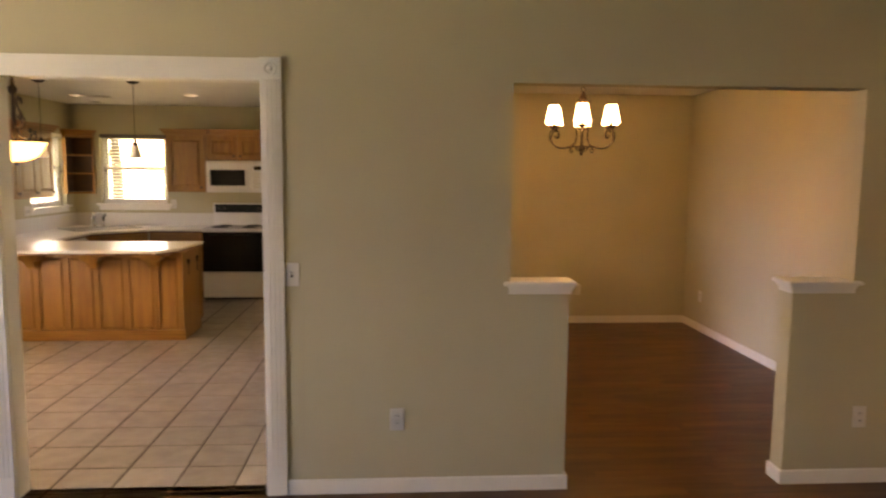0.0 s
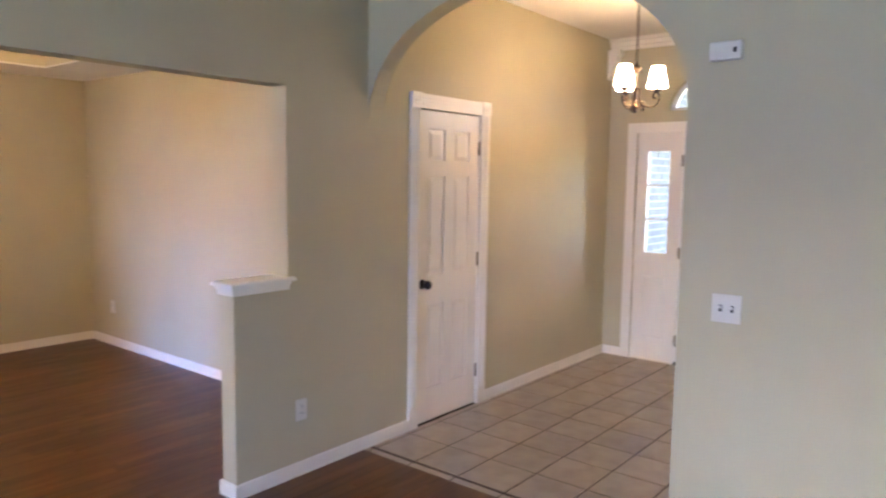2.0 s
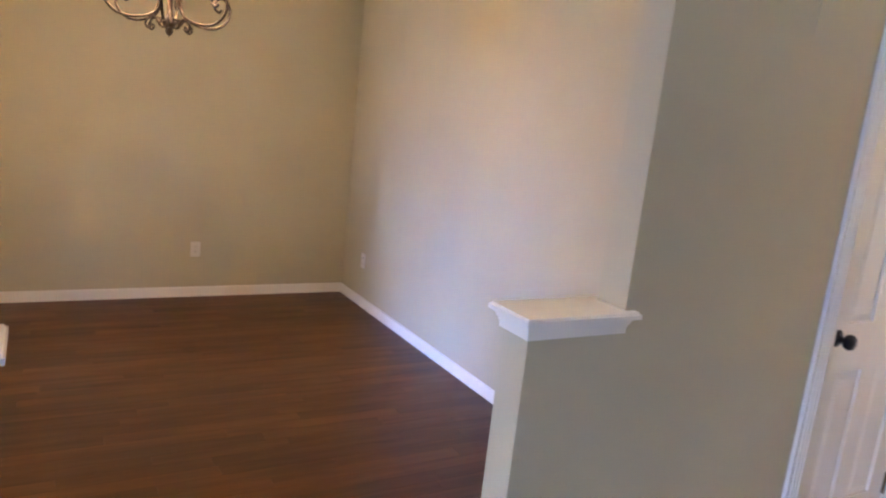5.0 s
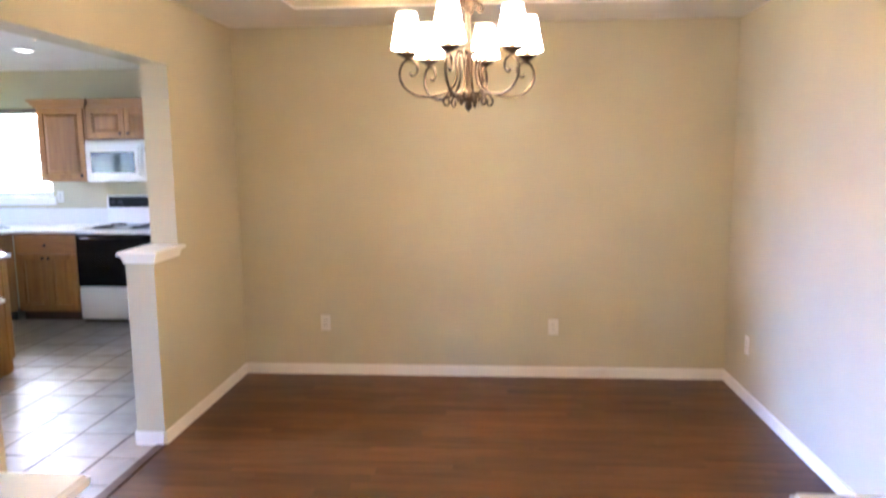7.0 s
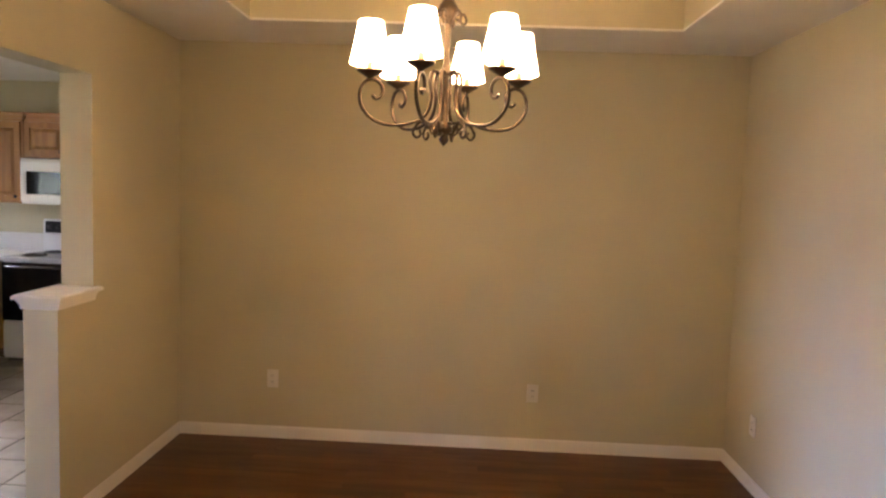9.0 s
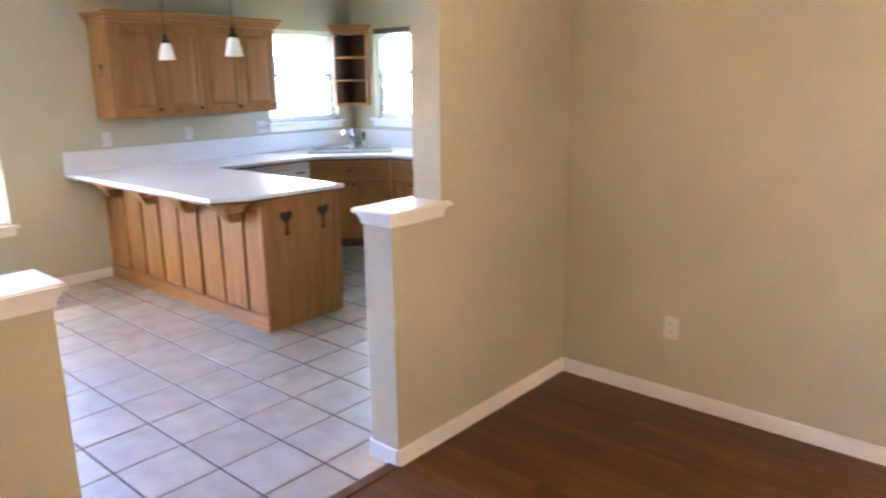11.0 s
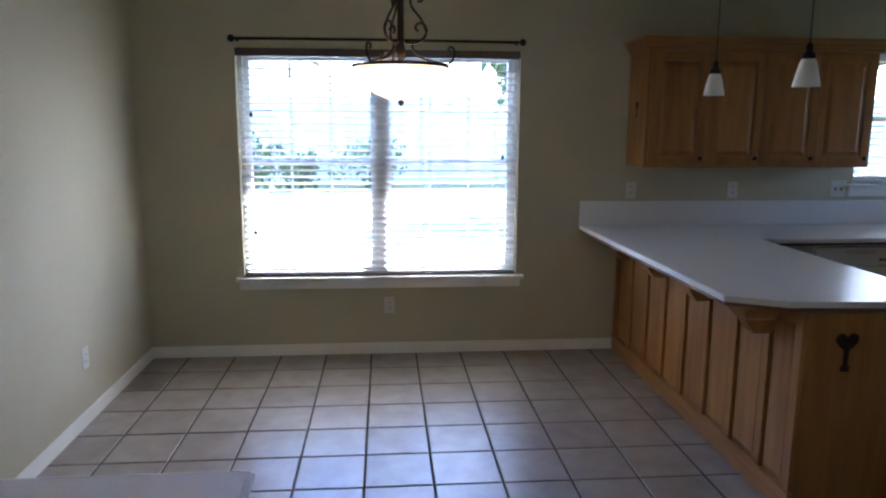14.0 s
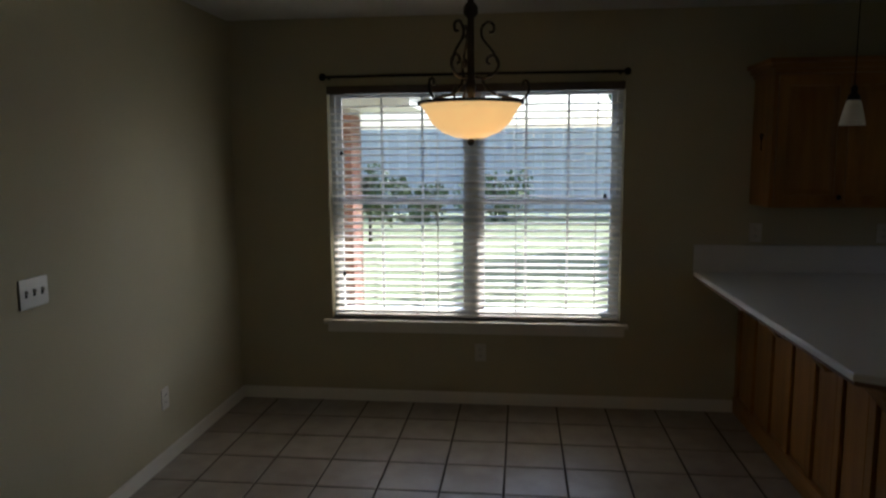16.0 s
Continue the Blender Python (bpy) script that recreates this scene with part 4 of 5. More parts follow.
def chain(bm, x, y, z0, z1, link=0.034, r=0.0025, wide=0.008):
    n = max(1, int((z1 - z0) / (link * 0.78)))
    for k in range(n):
        zc = z0 + (k + 0.5) * (z1 - z0) / n
        pts = []
        for j in range(11):
            a = 2 * math.pi * j / 10
            u, v = wide * math.sin(a), link / 2 * math.cos(a)
            pts.append((x + u, y, zc + v) if k % 2 else (x, y + u, zc + v))
        tube(bm, pts, r, 5)
    return bm


def spiral(r0, turns, n, a0, sign=1):
    return [(r0 * (1 - 0.8 * k / n) * math.cos(a0 + sign * turns * 2 * math.pi * k / n), r0 * (1 - 0.8 * k / n) * math.sin(a0 + sign * turns * 2 * math.pi * k / n))
            for k in range(n + 1)]


def smooth(pts, n=4):
    """A flowing curve through the given points."""
    q = [Vector(p) for p in pts]
    q = [2 * q[0] - q[1]] + q + [2 * q[-1] - q[-2]]
    out = []
    for i in range(1, len(q) - 2):
        p0, p1, p2, p3 = q[i - 1:i + 3]
        for s in range(n):
            t = s / n
            out.append(0.5 * (2 * p1 + (p2 - p0) * t + (2 * p0 - 5 * p1 + 4 * p2 - p3) * t * t + (3 * p1 - p0 - 3 * p2 + p3) * t ** 3))
    return [tuple(p) for p in out + [q[-2]]]


def chandelier(m, top, arms, reach, s, power, label, turn=0.0):
    """A scrolled iron chandelier with fabric shades. m: the foot of its lowest finial; top: height of the ceiling over it; s: size."""
    th = thing("chandelier", m, label, "chandelier")
    part("canopy", lathe(bm_new(), [(0.0005, top - 0.05), (0.02, top - 0.048), (0.03, top - 0.035), (0.062, top - 0.025), (0.065, top - 0.001), (0.0005, top - 0.001)]), M_IRON, th)
    part("chain", chain(bm_new(), 0, 0, 0.545 * s, top - 0.048), M_IRON, th)
    col = [(0.0005, 0), (0.012, 0.012), (0.018, 0.024), (0.01, 0.036), (0.03, 0.05), (0.022, 0.07), (0.012, 0.09), (0.010, 0.22), (0.016, 0.25), (0.010, 0.28),
           (0.010, 0.40), (0.022, 0.42), (0.038, 0.44), (0.03, 0.46), (0.016, 0.48), (0.010, 0.50), (0.0005, 0.51)]
    part("column", lathe(bm_new(), [(r, z * s) for r, z in col], seg=16), M_IRON, th)
    part("loop", tube(bm_new(), [(0.018 * math.cos(a / 5 * math.pi), 0, (0.525 + 0.018 * math.sin(a / 5 * math.pi)) * s) for a in range(11)], 0.003, 6), M_IRON, th)
    prof = [(0.014, 0.235), (0.045, 0.245), (0.056, 0.215), (0.05, 0.16), (0.065, 0.105), (0.11, 0.075), (0.18, 0.062), (0.245, 0.072), (0.29, 0.11), (0.302, 0.155),
            (0.285, 0.195), (0.252, 0.205), (0.226, 0.187), (0.224, 0.158), (0.244, 0.144), (0.258, 0.156)]
    k = reach / 0.265
    for i in range(arms):
        rot = Matrix.Rotation(turn + 2 * math.pi * i / arms, 4, 'Z')
        bm = tube(bm_new(), smooth([(r * k, 0, z * s) for r, z in prof]), 0.0062, 7)
        tube(bm, [(0.03 * k + u, 0, (0.055 + v)) for u, v in [(0.05 + 0.0, 0.02)] + spiral(0.026, 1.3, 12, 2.2, -1)], 0.0045, 6)
        leaf = [(0.055, 0.02), (0.075, 0.045), (0.10, 0.03), (0.112, 0.006), (0.098, -0.01), (0.084, 0.002), (0.09, 0.016)]
        tube(bm, smooth([(r * k, 0, (z + 0.035) * s) for r, z in leaf], 3), 0.005, 6)
        bm.transform(rot)
        a = part("arm", bm, M_IRON, th)
        bm = tube(bm_new(), smooth([(r * k, 0, z * s) for r, z in ((0.012, 0.40), (0.03, 0.43), (0.055, 0.435), (0.066, 0.415), (0.055, 0.40), (0.045, 0.41))], 3), 0.005, 6)
        bm.transform(rot)
        part("crown_leaf", bm, M_IRON, th)
        c = rot @ Vector((0.268 * k, 0, 0))
        bm = lathe(bm_new(), [(0.004, 0.205 * s), (0.015, 0.212 * s), (0.042, 0.228 * s), (0.045, 0.234 * s), (0.012, 0.236 * s), (0.0005, 0.236 * s)], (c.x, c.y, 0), 16)
        part("drip_plate", bm, M_IRON, a)
        part("candle_sleeve", lathe(bm_new(), [(0.011, 0.236 * s), (0.011, 0.33 * s), (0.0005, 0.331 * s)], (c.x, c.y, 0), 10), M_IRON, a)
        bm = lathe(bm_new(), [(0.066, 0.252 * s), (0.040, 0.252 * s + 0.136)], (c.x, c.y, 0), 24)
        lathe(bm, [(0.064, 0.252 * s), (0.038, 0.252 * s + 0.136)], (c.x, c.y, 0), 24)
        part("shade", bm, M_SHADE, a, "glowing white fabric lampshade")
        p = m @ Vector((c.x, c.y, 0.252 * s + 0.082))
        lamp("chandelier_bulb", 'POINT', Matrix.Translation(p), power, WARM, 0.025)
    return th


chandelier(pose(1.672, 2.06, 1.790), TRAY - 1.790, 6, 0.250, 1.0, 0.265, "bronzed iron chandelier with six lit white fabric shades", 0.26)
chandelier(pose(4.74, -0.94, 2.075), FOY - 2.075, 3, 0.135, 0.66, 0.33, "small bronzed iron chandelier with lit white fabric shades", 0.9)

# breakfast lamp: a glass bowl under a scrolled iron stem
NX, NY = -2.54, 1.80
th = thing("bowl_pendant", pose(NX, NY, 1.68), "dark iron pendant lamp with a lit amber glass bowl", "pendant lamp")
top = CEIL - 1.68
bm = lathe(bm_new(), [(0.0005, 0.022), (0.06, 0.026), (0.12, 0.05), (0.16, 0.085), (0.185, 0.13), (0.212, 0.165), (0.206, 0.167), (0.178, 0.135), (0.15, 0.09), (0.11, 0.058),
                      (0.0005, 0.032)], seg=40)
part("bowl", bm, M_BOWL, th, "lit amber alabaster glass bowl")
part("rim_ring", lathe(bm_new(), [(0.207, 0.160), (0.217, 0.161), (0.219, 0.172), (0.207, 0.174), (0.207, 0.160)], seg=40), M_DARKIRON, th)
part("finial", lathe(bm_new(), [(0.0005, -0.008), (0.012, 0.0), (0.016, 0.012), (0.008, 0.022), (0.0005, 0.026)], seg=14), M_DARKIRON, th)
part("stem", lathe(bm_new(), [(0.007, 0.03), (0.007, 0.18), (0.016, 0.20), (0.024, 0.23), (0.016, 0.26), (0.014, 0.50), (0.03, 0.52), (0.03, 0.545), (0.012, 0.57), (0.012, 0.62),
                              (0.0005, 0.63)], seg=14), M_DARKIRON, th)
part("chain", chain(bm_new(), 0, 0, 0.61, top - 0.04), M_DARKIRON, th)
part("canopy", lathe(bm_new(), [(0.0005, top - 0.045), (0.03, top - 0.04), (0.065, top - 0.02), (0.068, top - 0.001), (0.0005, top - 0.001)]), M_DARKIRON, th)
for i in range(3):
    rot = Matrix.Rotation(radians(82) + 2 * math.pi * i / 3, 4, 'Z')
    bm = tube(bm_new(), smooth([(r, 0, z) for r, z in ((0.21, 0.172), (0.235, 0.20), (0.238, 0.235), (0.225, 0.25), (0.212, 0.24), (0.216, 0.225))], 3), 0.006, 6)
    tube(bm, smooth([(r, 0, z) for r, z in ((0.214, 0.172), (0.16, 0.185), (0.10, 0.20), (0.055, 0.24), (0.05, 0.27))], 3), 0.006, 6)
    tube(bm, smooth([(r, 0, z) for r, z in ((0.02, 0.27), (0.06, 0.265), (0.10, 0.285), (0.115, 0.32), (0.10, 0.35), (0.075, 0.35), (0.066, 0.33), (0.08, 0.318))], 3), 0.0065, 6)
    tube(bm, smooth([(r, 0, z) for r, z in ((0.115, 0.315), (0.09, 0.37), (0.05, 0.42), (0.045, 0.46), (0.07, 0.485), (0.095, 0.47), (0.092, 0.445), (0.075, 0.445))], 3), 0.006, 6)
    bm.transform(rot)
    part("scroll_arm", bm, M_DARKIRON, th)
lamp("bowl_bulb", 'POINT', pose(NX, NY + 0.04, 1.785), 0.13, WARM, 0.03)


def mini_pendant(x, y):
    th = thing("mini_pendant", pose(x, y, 1.765), "small frosted glass pendant on a thin rod over the peninsula", "pendant lamp", "pendants over the peninsula")
    top = CEIL - 1.765
    bm = lathe(bm_new(), [(0.058, 0.0), (0.056, 0.01), (0.047, 0.055), (0.036, 0.10), (0.026, 0.125), (0.023, 0.125), (0.033, 0.10), (0.044, 0.055), (0.055, 0.0)], seg=24)
    part("shade", bm, M_FROST, th, "frosted white glass shade")
    part("socket_cap", lathe(bm_new(), [(0.029, 0.118), (0.027, 0.14), (0.014, 0.152), (0.016, 0.175), (0.006, 0.19), (0.0005, 0.19)], seg=16), M_DARKIRON, th)
    part("rod", lathe(bm_new(), [(0.003, 0.18), (0.003, top - 0.02)], seg=8), M_DARKIRON, th)
    part("canopy", lathe(bm_new(), [(0.0005, top - 0.035), (0.03, top - 0.03), (0.06, top - 0.012), (0.06, top - 0.001), (0.0005, top - 0.001)]), M_DARKIRON, th)
    return th


mini_pendant(-3.22, 3.58)
mini_pendant(-2.34, 3.58)

M_CAN = mat("lit_recessed_lens", (0.9, 0.88, 0.8), 0.4, scale=5, emit=0.08, emit_color=(1.0, 0.85, 0.62))
for x, y, lit in ((-3.50, 5.02, True), (-3.60, 5.80, False), (-2.15, 4.85, True)):
    th = thing("recessed_light", pose(x, y, CEIL), "round recessed ceiling light with a white ring", "ceiling light", "recessed lights")
    part("trim_ring", lathe(bm_new(), [(0.085, 0.0), (0.083, -0.008), (0.062, -0.006), (0.06, 0.0)], seg=24), M_PLATE, th)
    part("lens", lathe(bm_new(), [(0.0005, -0.003), (0.061, -0.003), (0.061, 0.0)], seg=24), M_CAN if lit else M_SLOT, th, "" if lit else "dark unlit lamp")
th = thing("ceiling_vent", pose(-3.28, 5.10, CEIL), "white slatted ceiling air vent", "air vent")
part("frame", slab_with_holes('y', -0.012, -0.002, -0.16, 0.16, -0.09, 0.09, [(-0.13, 0.13, -0.06, 0.06)]), M_PLATE, th)
th.children[0].matrix_local = Matrix.Rotation(radians(-90), 4, 'X') @ Matrix.Translation((0, 0.0, 0))
for k in range(6):
    part("slat", box(bm_new(), -0.13, 0.13, -0.055 + k * 0.02, -0.045 + k * 0.02, -0.012, -0.004), M_PLATE, th)

# ---- wall plates ----


def plate(kind, m, gangs=1):
    label = {"outlet": "white double wall outlet low on the wall", "switch": "white light switch plate with %s" % ("one toggle", "two toggles", "three toggles")[gangs - 1]}[kind]
    th = thing("wall_outlet" if kind == "outlet" else "light_switch", m, label, kind, "wall outlets" if kind == "outlet" else "light switches")
    w = 0.036 + 0.0225 * (gangs - 1)
    part("plate", box(bm_new(), -w, w, -0.007, -0.0005, -0.058, 0.058, 0.003), M_PLATE, th)
    for g in range(gangs):
        x = (g - (gangs - 1) / 2) * 0.046
        if kind == "outlet":
            for z in (-0.02, 0.02):
                s = part("socket", box(bm_new(), x - 0.016, x + 0.016, -0.009, -0.007, z - 0.014, z + 0.014, 0.002), M_PLATE, th)
                for dx in (-0.006, 0.006):
                    part("slot", box(bm_new(), x + dx - 0.0015, x + dx + 0.0015, -0.0096, -0.009, z - 0.006, z + 0.006), M_SLOT, s)
        else:
            part("toggle_slot", box(bm_new(), x - 0.007, x + 0.007, -0.0078, -0.007, -0.014, 0.014), M_SLOT, th)
            part("toggle", box(bm_new(), x - 0.005, x + 0.005, -0.02, -0.0078, 0.0, 0.011, 0.002), M_PLATE, th)
    return th


plate("switch", pose(-0.318, 0, 1.14))
for m in (pose(0.205, 0, 0.39), pose(2.68, 0, 0.366), pose(0.54, DB, 0.39), pose(2.205, DB, 0.373), pose(DR, 3.64, 0.368, 0, 0, -90), pose(KL, 1.75, 0.35, 0, 0, 90),
          pose(-3.05, WT, 0.355, 0, 0, 180), pose(KL, 3.445, 1.152, 0, 0, 90), pose(KL, 4.185, 1.152, 0, 0, 90), pose(-2.80, KB, 1.20)):
    plate("outlet", m)
plate("switch", pose(KL, 4.975, 1.16, 0, 0, 90), 2)
plate("switch", pose(XA, -2.055, 1.118, 0, 0, -90), 2)
plate("switch", pose(-2.118, WT, 1.116, 0, 0, 180), 3)
th = thing("door_chime", pose(XA, -2.005, 2.145, 0, 0, -90), "white plastic door chime box high on the wall", "door chime")
part("box", box(bm_new(), -0.062, 0.062, -0.035, -0.0005, -0.036, 0.036, 0.006), M_PLATE, th)
part("sensor", box(bm_new(), 0.03, 0.045, -0.037, -0.0352, -0.01, 0.01), M_SLOT, th)

# floor joints between rooms
bm = box(bm_new(), DL1 - 0.045, DL1 + 0.01, 1.50 + B, 2.745 - B, -0.01, 0.008, 0.003)
structure("trim_threshold", bm, M_PLANK, "dark wood strip between planks and tiles", "threshold")

# ---- outside ----
structure("ground", box(bm_new(), -400, 400, -400, 400, -0.45, -0.16), M_LAWN, "green lawn in sunlight", "lawn")
structure("pavement_patio", box(bm_new(), -6.9, KL - 0.16, -3.5, 4.2, -0.16, -0.05), M_CONCRETE, "pale concrete patio slab", "patio")
FX = -21.0
th = thing("fence", pose(FX, 0, -0.16), "tall weathered grey board fence behind the lawn", "fence", kind="structure")
me = mesh_of("board", box(bm_new(), -0.012, 0.012, -0.142, 0.142, 0.05, 2.62), M_FENCE)
for k in range(110):
    b = new("board", me)
    b.parent = th
    b.location = (0, -14 + k * 0.295, 0)
for z in (0.4, 1.1, 1.8):
    part("rail", box(bm_new(), -0.06, -0.013, -14.2, 18.4, z, z + 0.09), M_FENCE, th)
for y in np.arange(-14, 18.5, 2.4):
    part("post", box(bm_new(), -0.15, -0.0605, float(y) - 0.05, float(y) + 0.05, 0, 2.0), M_FENCE, th)


def leafy(bm, c, r, n, size, rng, squash=1.0):
    """Scatters small leaves through a lumpy crown."""
    lumps = [(Vector((rng.gauss(0, 0.45), rng.gauss(0, 0.45), rng.gauss(0, 0.4) * squash)) * r, r * rng.uniform(0.35, 0.6)) for _ in range(16)]
    for _ in range(n):
        o, lr = rng.choice(lumps)
        d = Vector((rng.gauss(0, 1), rng.gauss(0, 1), rng.gauss(0, 1))).normalized() * lr * rng.uniform(0.6, 1.05)
        p = Vector(c) + o + d
        q = Euler((rng.uniform(0, 6.3), rng.uniform(0, 6.3), rng.uniform(0, 6.3))).to_matrix()
        s = size * rng.uniform(0.6, 1.3)
        vs = [bm.verts.new(p + q @ Vector(v)) for v in ((-s, 0, 0), (0, -s * 0.5, 0.02), (s, 0, 0), (0, s * 0.5, 0.02))]
        bm.faces.new(vs)
    return bm


def tree(x, y, h, r, seed, label, trunk=0.14, bush=False):
    rng = random.Random(seed)
    th = thing("shrub" if bush else "tree", pose(x, y, -0.16), label, "shrub" if bush else "tree")
    bm = tube(bm_new(), [(0, 0, 0), (0.05, 0.02, h * 0.25), (0.0, -0.04, h * 0.5), (0.06, 0.0, h * 0.8)], trunk, 8, trunk * 0.3)
    for k in range(6):
        a, z = rng.uniform(0, 6.28), h * rng.uniform(0.3, 0.65)
        tube(bm, [(0, 0, z), (r * 0.35 * math.cos(a), r * 0.35 * math.sin(a), z + h * 0.12), (r * 0.7 * math.cos(a), r * 0.7 * math.sin(a), z + h * 0.2)], trunk * 0.4, 6, 0.01)
    part("trunk", bm, M_BARK, th)
    part("crown", leafy(bm_new(), (0, 0, h * (0.5 if bush else 0.72)), r, 750 if bush else 3000, 0.09 if bush else 0.13, rng), M_LEAF, th)
    return th


tree(-19.0, 1.30, 1.65, 0.75, 3, "low dark green shrub by the fence", 0.05, True)
tree(-13.8, -1.10, 1.9, 0.6, 5, "leafy shrub beside the patio", 0.05, True)
tree(-19.0, -0.6, 1.1, 0.5, 8, "low dark green shrub by the fence", 0.05, True)
tree(-14.0, 5.35, 5.4, 1.6, 6, "leafy garden tree beyond the window", 0.16)


# Two trees sized and placed to hold back skylight from the kitchen windows.
tree(-9.5, 8.6, 5.5, 1.9, 11, "leafy garden tree beyond the kitchen window", 0.16)
tree(-6.2, 13.0, 6.0, 2.2, 12, "leafy garden tree beyond the kitchen window", 0.17)


def brick_pier(name, x0, x1, y0, y1, z0, z1, label, brick_mat, mortar_mat, faces):
    """A brick wall block: a mortar core with courses of single bricks on the faces named."""
    th = thing(name, pose(0, 0, 0), label, "brick wall", kind="structure")
    part("core", box(bm_new(), x0, x1, y0, y1, z0, z1), mortar_mat, th)
    bw, bh, j = 0.20, 0.065, 0.011
    meshes = {}
    n = int((z1 - z0) / (bh + j))
    for f in faces:
        along = (y0, y1) if f[0] == 'x' else (x0, x1)
        for r in range(n):
            u = along[0] - (bw / 2 if r % 2 else 0)
            while u < along[1] - 0.01:
                a, b = max(u, along[0]), min(u + bw, along[1])
                if b - a > 0.03:
                    key = (f, round(b - a, 3))
                    if key not in meshes:
                        w = b - a
                        q = (-0.006, 0.006, 0, w, 0, bh) if f[0] == 'x' else (0, w, -0.006, 0.006, 0, bh)
                        meshes[key] = mesh_of("brick", box(bm_new(), *q), brick_mat)
                    o = new("brick", meshes[key])
                    o.parent = th
                    z = z0 + r * (bh + j)
                    face = {'x-': x0, 'x+': x1, 'y-': y0, 'y+': y1}[f]
                    o.location = (face, a, z) if f[0] == 'x' else (a, face, z)
                u += bw + j
    return th


brick_pier("brick_column", -6.75, -6.35, -0.02, 0.36, -0.16, 2.10, "red-brown brick porch column outside the window", M_BRICK, M_MORTAR, ('x+', 'y+'))
bm = box(bm_new(), -7.3, -6.1, -3.4, 0.98, 2.10, 2.24)
structure("trim_porch_fascia", bm, M_SOFFIT, "white fascia of the porch roof", "fascia")
structure("roof_porch", prism(bm_new(), [(-3.6, 2.241), (1.05, 2.241), (-1.5, 3.2)], 'x', -7.5, -5.9), M_ROOF, "grey shingled porch roof", "roof")
# Unseen eaves, added and sized to keep direct sun off the windows.
structure("roof_eave", box(bm_new(), -5.32, KL - 0.165, -7.0, KB + 0.16, 2.60, 2.74), M_SOFFIT, "unseen white eave added to shade the garden windows", "eave")
structure("roof_eave_back", box(bm_new(), -5.32, -0.5, KB + 0.165, KB + 1.3, 2.60, 2.735), M_SOFFIT, "unseen white eave added to shade the kitchen window", "eave")
structure("roof_main", box(bm_new(), -4.75, 6.9, -7.2, 6.9, HIGH + 0.1, HIGH + 0.25), M_ROOF, "flat plain roof over the rooms", "roof")
M_PALEBRICK = mat("buff_brick", (0.17, 0.165, 0.16), 0.85, color2=(0.12, 0.115, 0.11), scale=18, rnd=0.15, bump=0.4, bump_scale=60)
# Unseen side wall, added to cut the daylight in the porch.
structure("wall_porch_side", box(bm_new(), XF + 0.16, 8.6, -3.1, -2.9, -0.1, 2.95), M_BRICK, "unseen brick side wall added to darken the porch", "wall")
brick_pier("porch_wall", XF + 0.17, 8.6, 0.02, 0.25, -0.1, 2.93, "buff brick side wall of the front porch", M_PALEBRICK, M_MORTAR, ('y-',))
# Unseen front wall, likewise added to dim the porch; its opening lets some sky in.
structure("wall_porch_front", slab_with_holes('x', 8.62, 8.82, -3.1, 0.3, -0.1, 2.95, [(-2.75, -0.05, -0.05, 2.84)]), M_BRICK, "unseen brick front with an opening, added to darken the porch", "wall")
structure("pavement_porch", box(bm_new(), XF + 0.16, 9.2, -2.8, 0.02, -0.16, -0.05), M_CONCRETE, "pale concrete porch slab", "porch")
structure("ceiling_porch", box(bm_new(), XF + 0.16, 8.9, -3.1, 0.3, 2.95, 3.05), M_SOFFIT, "white porch ceiling", "ceiling")

# ---- floor pieces ----


def lay(name, parent, cells, material, z, thick, bev, keep, limit=300):
    """Lays pieces (x0, x1, y0, y1); alike ones share a mesh. Those for which keep() holds are single parts, the rest is joined."""
    meshes, rest, n = {}, bm_new(), 0
    for x0, x1, y0, y1 in cells:
        w, d = round(x1 - x0, 3), round(y1 - y0, 3)
        if w < 0.012 or d < 0.012:
            continue
        if keep(x0, x1, y0, y1) and n < limit:
            if (w, d) not in meshes:
                bm = bm_new()
                b = bev
                lo = [(0, 0, -thick), (w, 0, -thick), (w, d, -thick), (0, d, -thick)]
                mid = [(0, 0, -b), (w, 0, -b), (w, d, -b), (0, d, -b)]
                hi = [(b, b, 0), (w - b, b, 0), (w - b, d - b, 0), (b, d - b, 0)]
                rings = [[bm.verts.new(v) for v in r] for r in (lo, mid, hi)]
                bm.faces.new(rings[2])
                for r0, r1 in zip(rings, rings[1:]):
                    for k in range(4):
                        bm.faces.new((r0[k], r0[(k + 1) % 4], r1[(k + 1) % 4], r1[k]))
                meshes[w, d] = mesh_of(name, bm, material)
            o = new(name, meshes[w, d])
            o.parent = parent
            o.location = (x0, y0, z)
            n += 1
        else:
            box(rest, x0, x1, y0, y1, z - thick, z)
    if len(rest.verts):
        tagged(part(name + "_field", rest, material, parent), kind="stuff")
    else:
        rest.free()


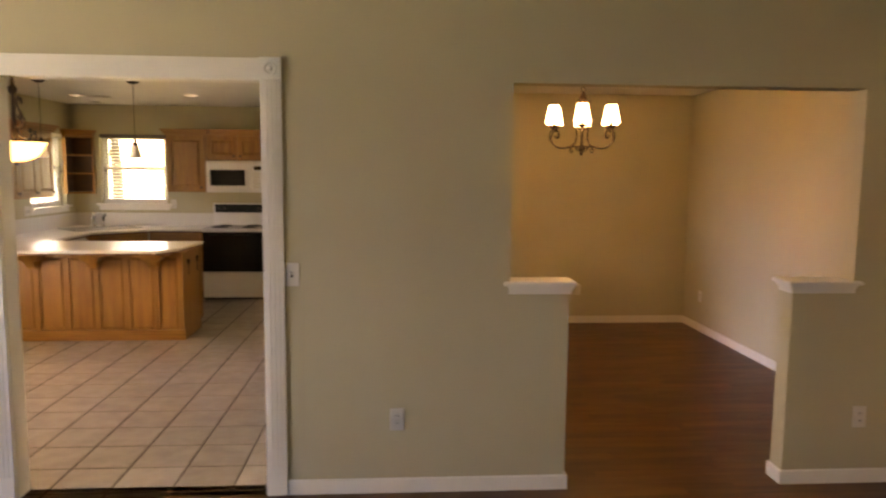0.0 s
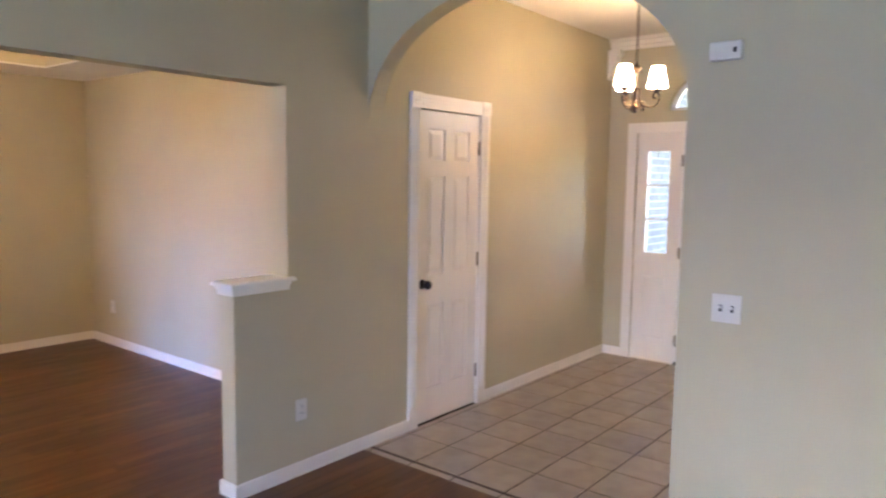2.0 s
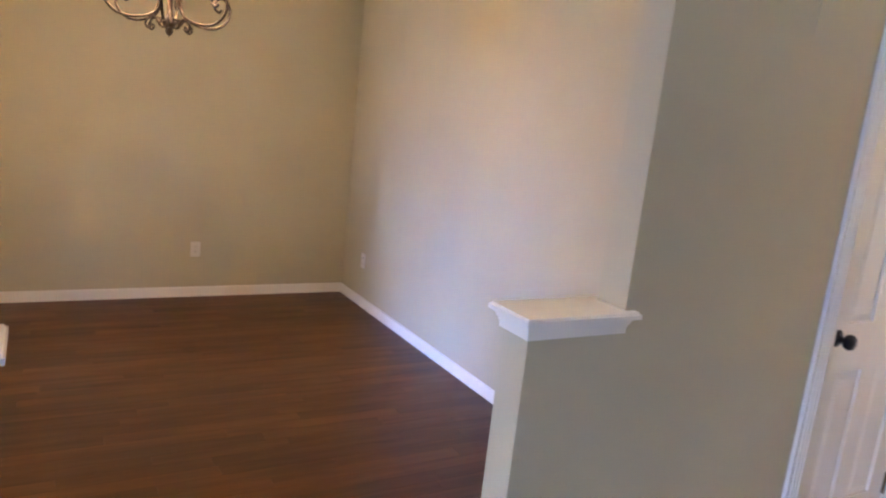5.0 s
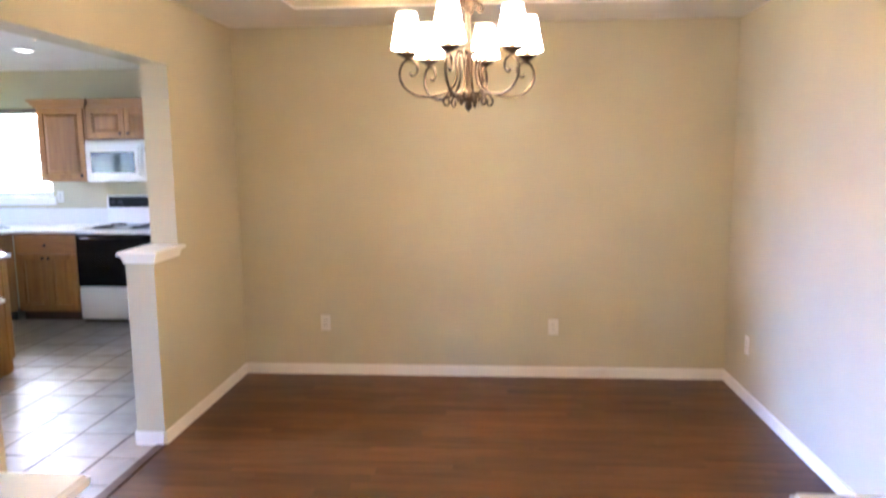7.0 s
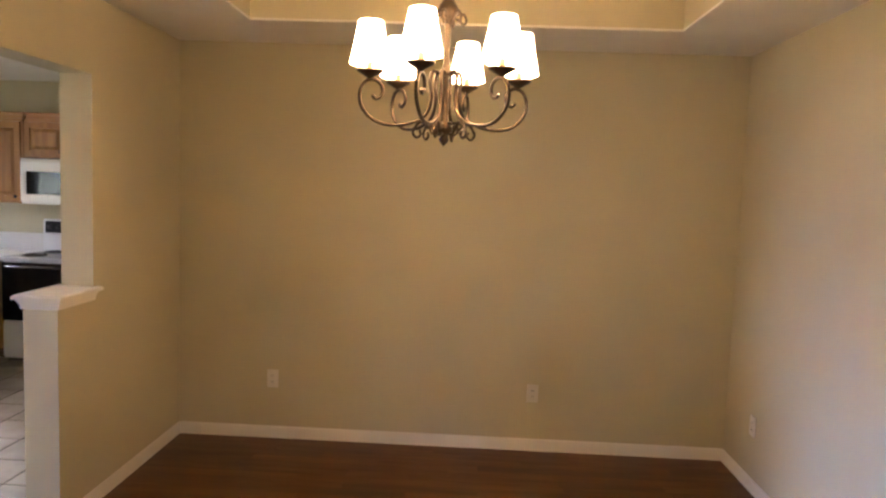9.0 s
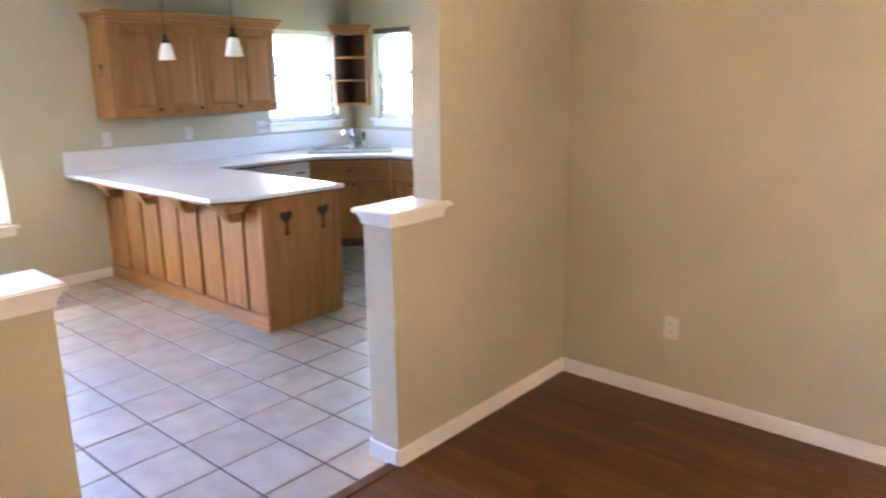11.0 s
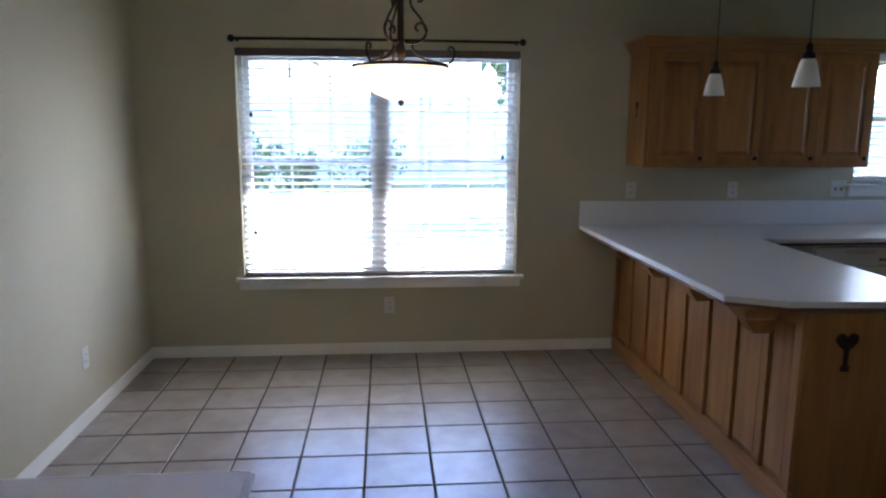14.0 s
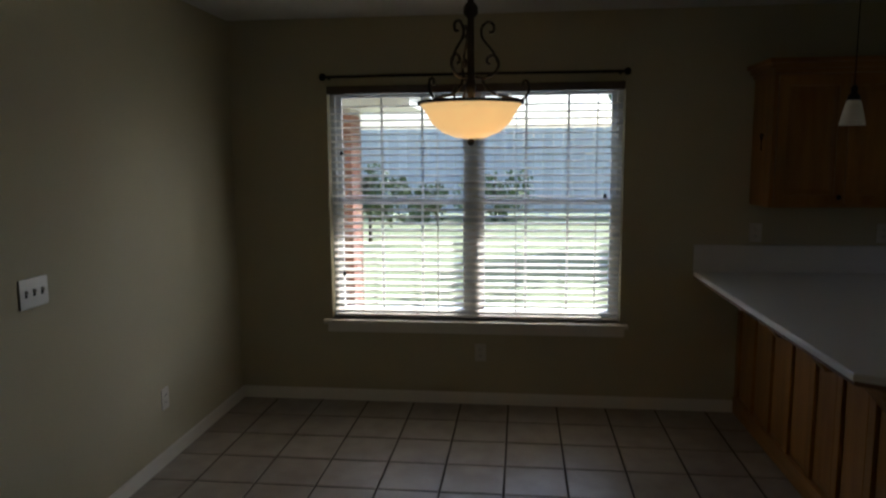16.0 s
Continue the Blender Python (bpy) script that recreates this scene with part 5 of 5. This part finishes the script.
def tile_cells(x0, x1, y0, y1, ox, oy, pitch=0.3135, joint=0.011):
    out = []
    i0, i1 = math.floor((x0 - ox) / pitch), math.ceil((x1 - ox) / pitch)
    j0, j1 = math.floor((y0 - oy) / pitch), math.ceil((y1 - oy) / pitch)
    for i in range(i0, i1):
        for j in range(j0, j1):
            a, b = max(x0, ox + i * pitch + joint / 2), min(x1, ox + (i + 1) * pitch - joint / 2)
            c, d = max(y0, oy + j * pitch + joint / 2), min(y1, oy + (j + 1) * pitch - joint / 2)
            if b > a and d > c:
                out.append((a, b, c, d))
    return out


floor_k, floor_f = bpy.data.objects["floor_kitchen"], bpy.data.objects["floor_foyer"]
floor_l, floor_d = bpy.data.objects["floor_living"], bpy.data.objects["floor_dining"]
lay("tile", floor_k, [c for c in tile_cells(KL, DL1 - 0.045, WT, KB, -2.848, 0.680) if not (c[1] < -1.95 and c[2] > 3.45 and c[3] < 4.0)], M_TILE, 0.0, 0.02, 0.0025,
    lambda *c: True)
lay("tile", floor_k, tile_cells(-1.695, -0.45, 0.0, WT, -2.848, 0.680), M_TILE, 0.0, 0.02, 0.0025, lambda *c: True)
lay("tile", floor_f, tile_cells(3.209, XF, PIER - 0.38, 0, 3.533, -0.357, 0.311, 0.010) + tile_cells(3.150, 3.198, PIER, 0, 3.0, -0.357, 0.311, 0.010), M_TILE, 0.0, 0.02, 0.0025,
    lambda *c: True)


def plank_cells(x0, x1, y0, y1, seed, w=0.083, joint=0.0001):
    rng = random.Random(seed)
    out, y = [], y0
    while y < y1 - 0.005:
        d = min(w, y1 - y)
        x = x0 - rng.uniform(0, 1.0)
        while x < x1:
            l = rng.choice((0.6, 0.75, 0.9, 1.2))
            a, b = max(x, x0), min(x + l - joint, x1)
            if b - a > 0.02:
                out.append((a, b, y, y + d - joint))
            x += l
        y += w
    return out


lay("plank", floor_d, plank_cells(DL1 + 0.01, DR, WT, DB, 1), M_PLANK, 0.0, 0.011, 0.0006, lambda *c: True)
lay("plank", floor_l, plank_cells(-4.0, 3.146, -6.5, WT, 2), M_PLANK, 0.0, 0.011, 0.0006, lambda x0, x1, y0, y1: y0 > -1.9 and x1 > -0.6)
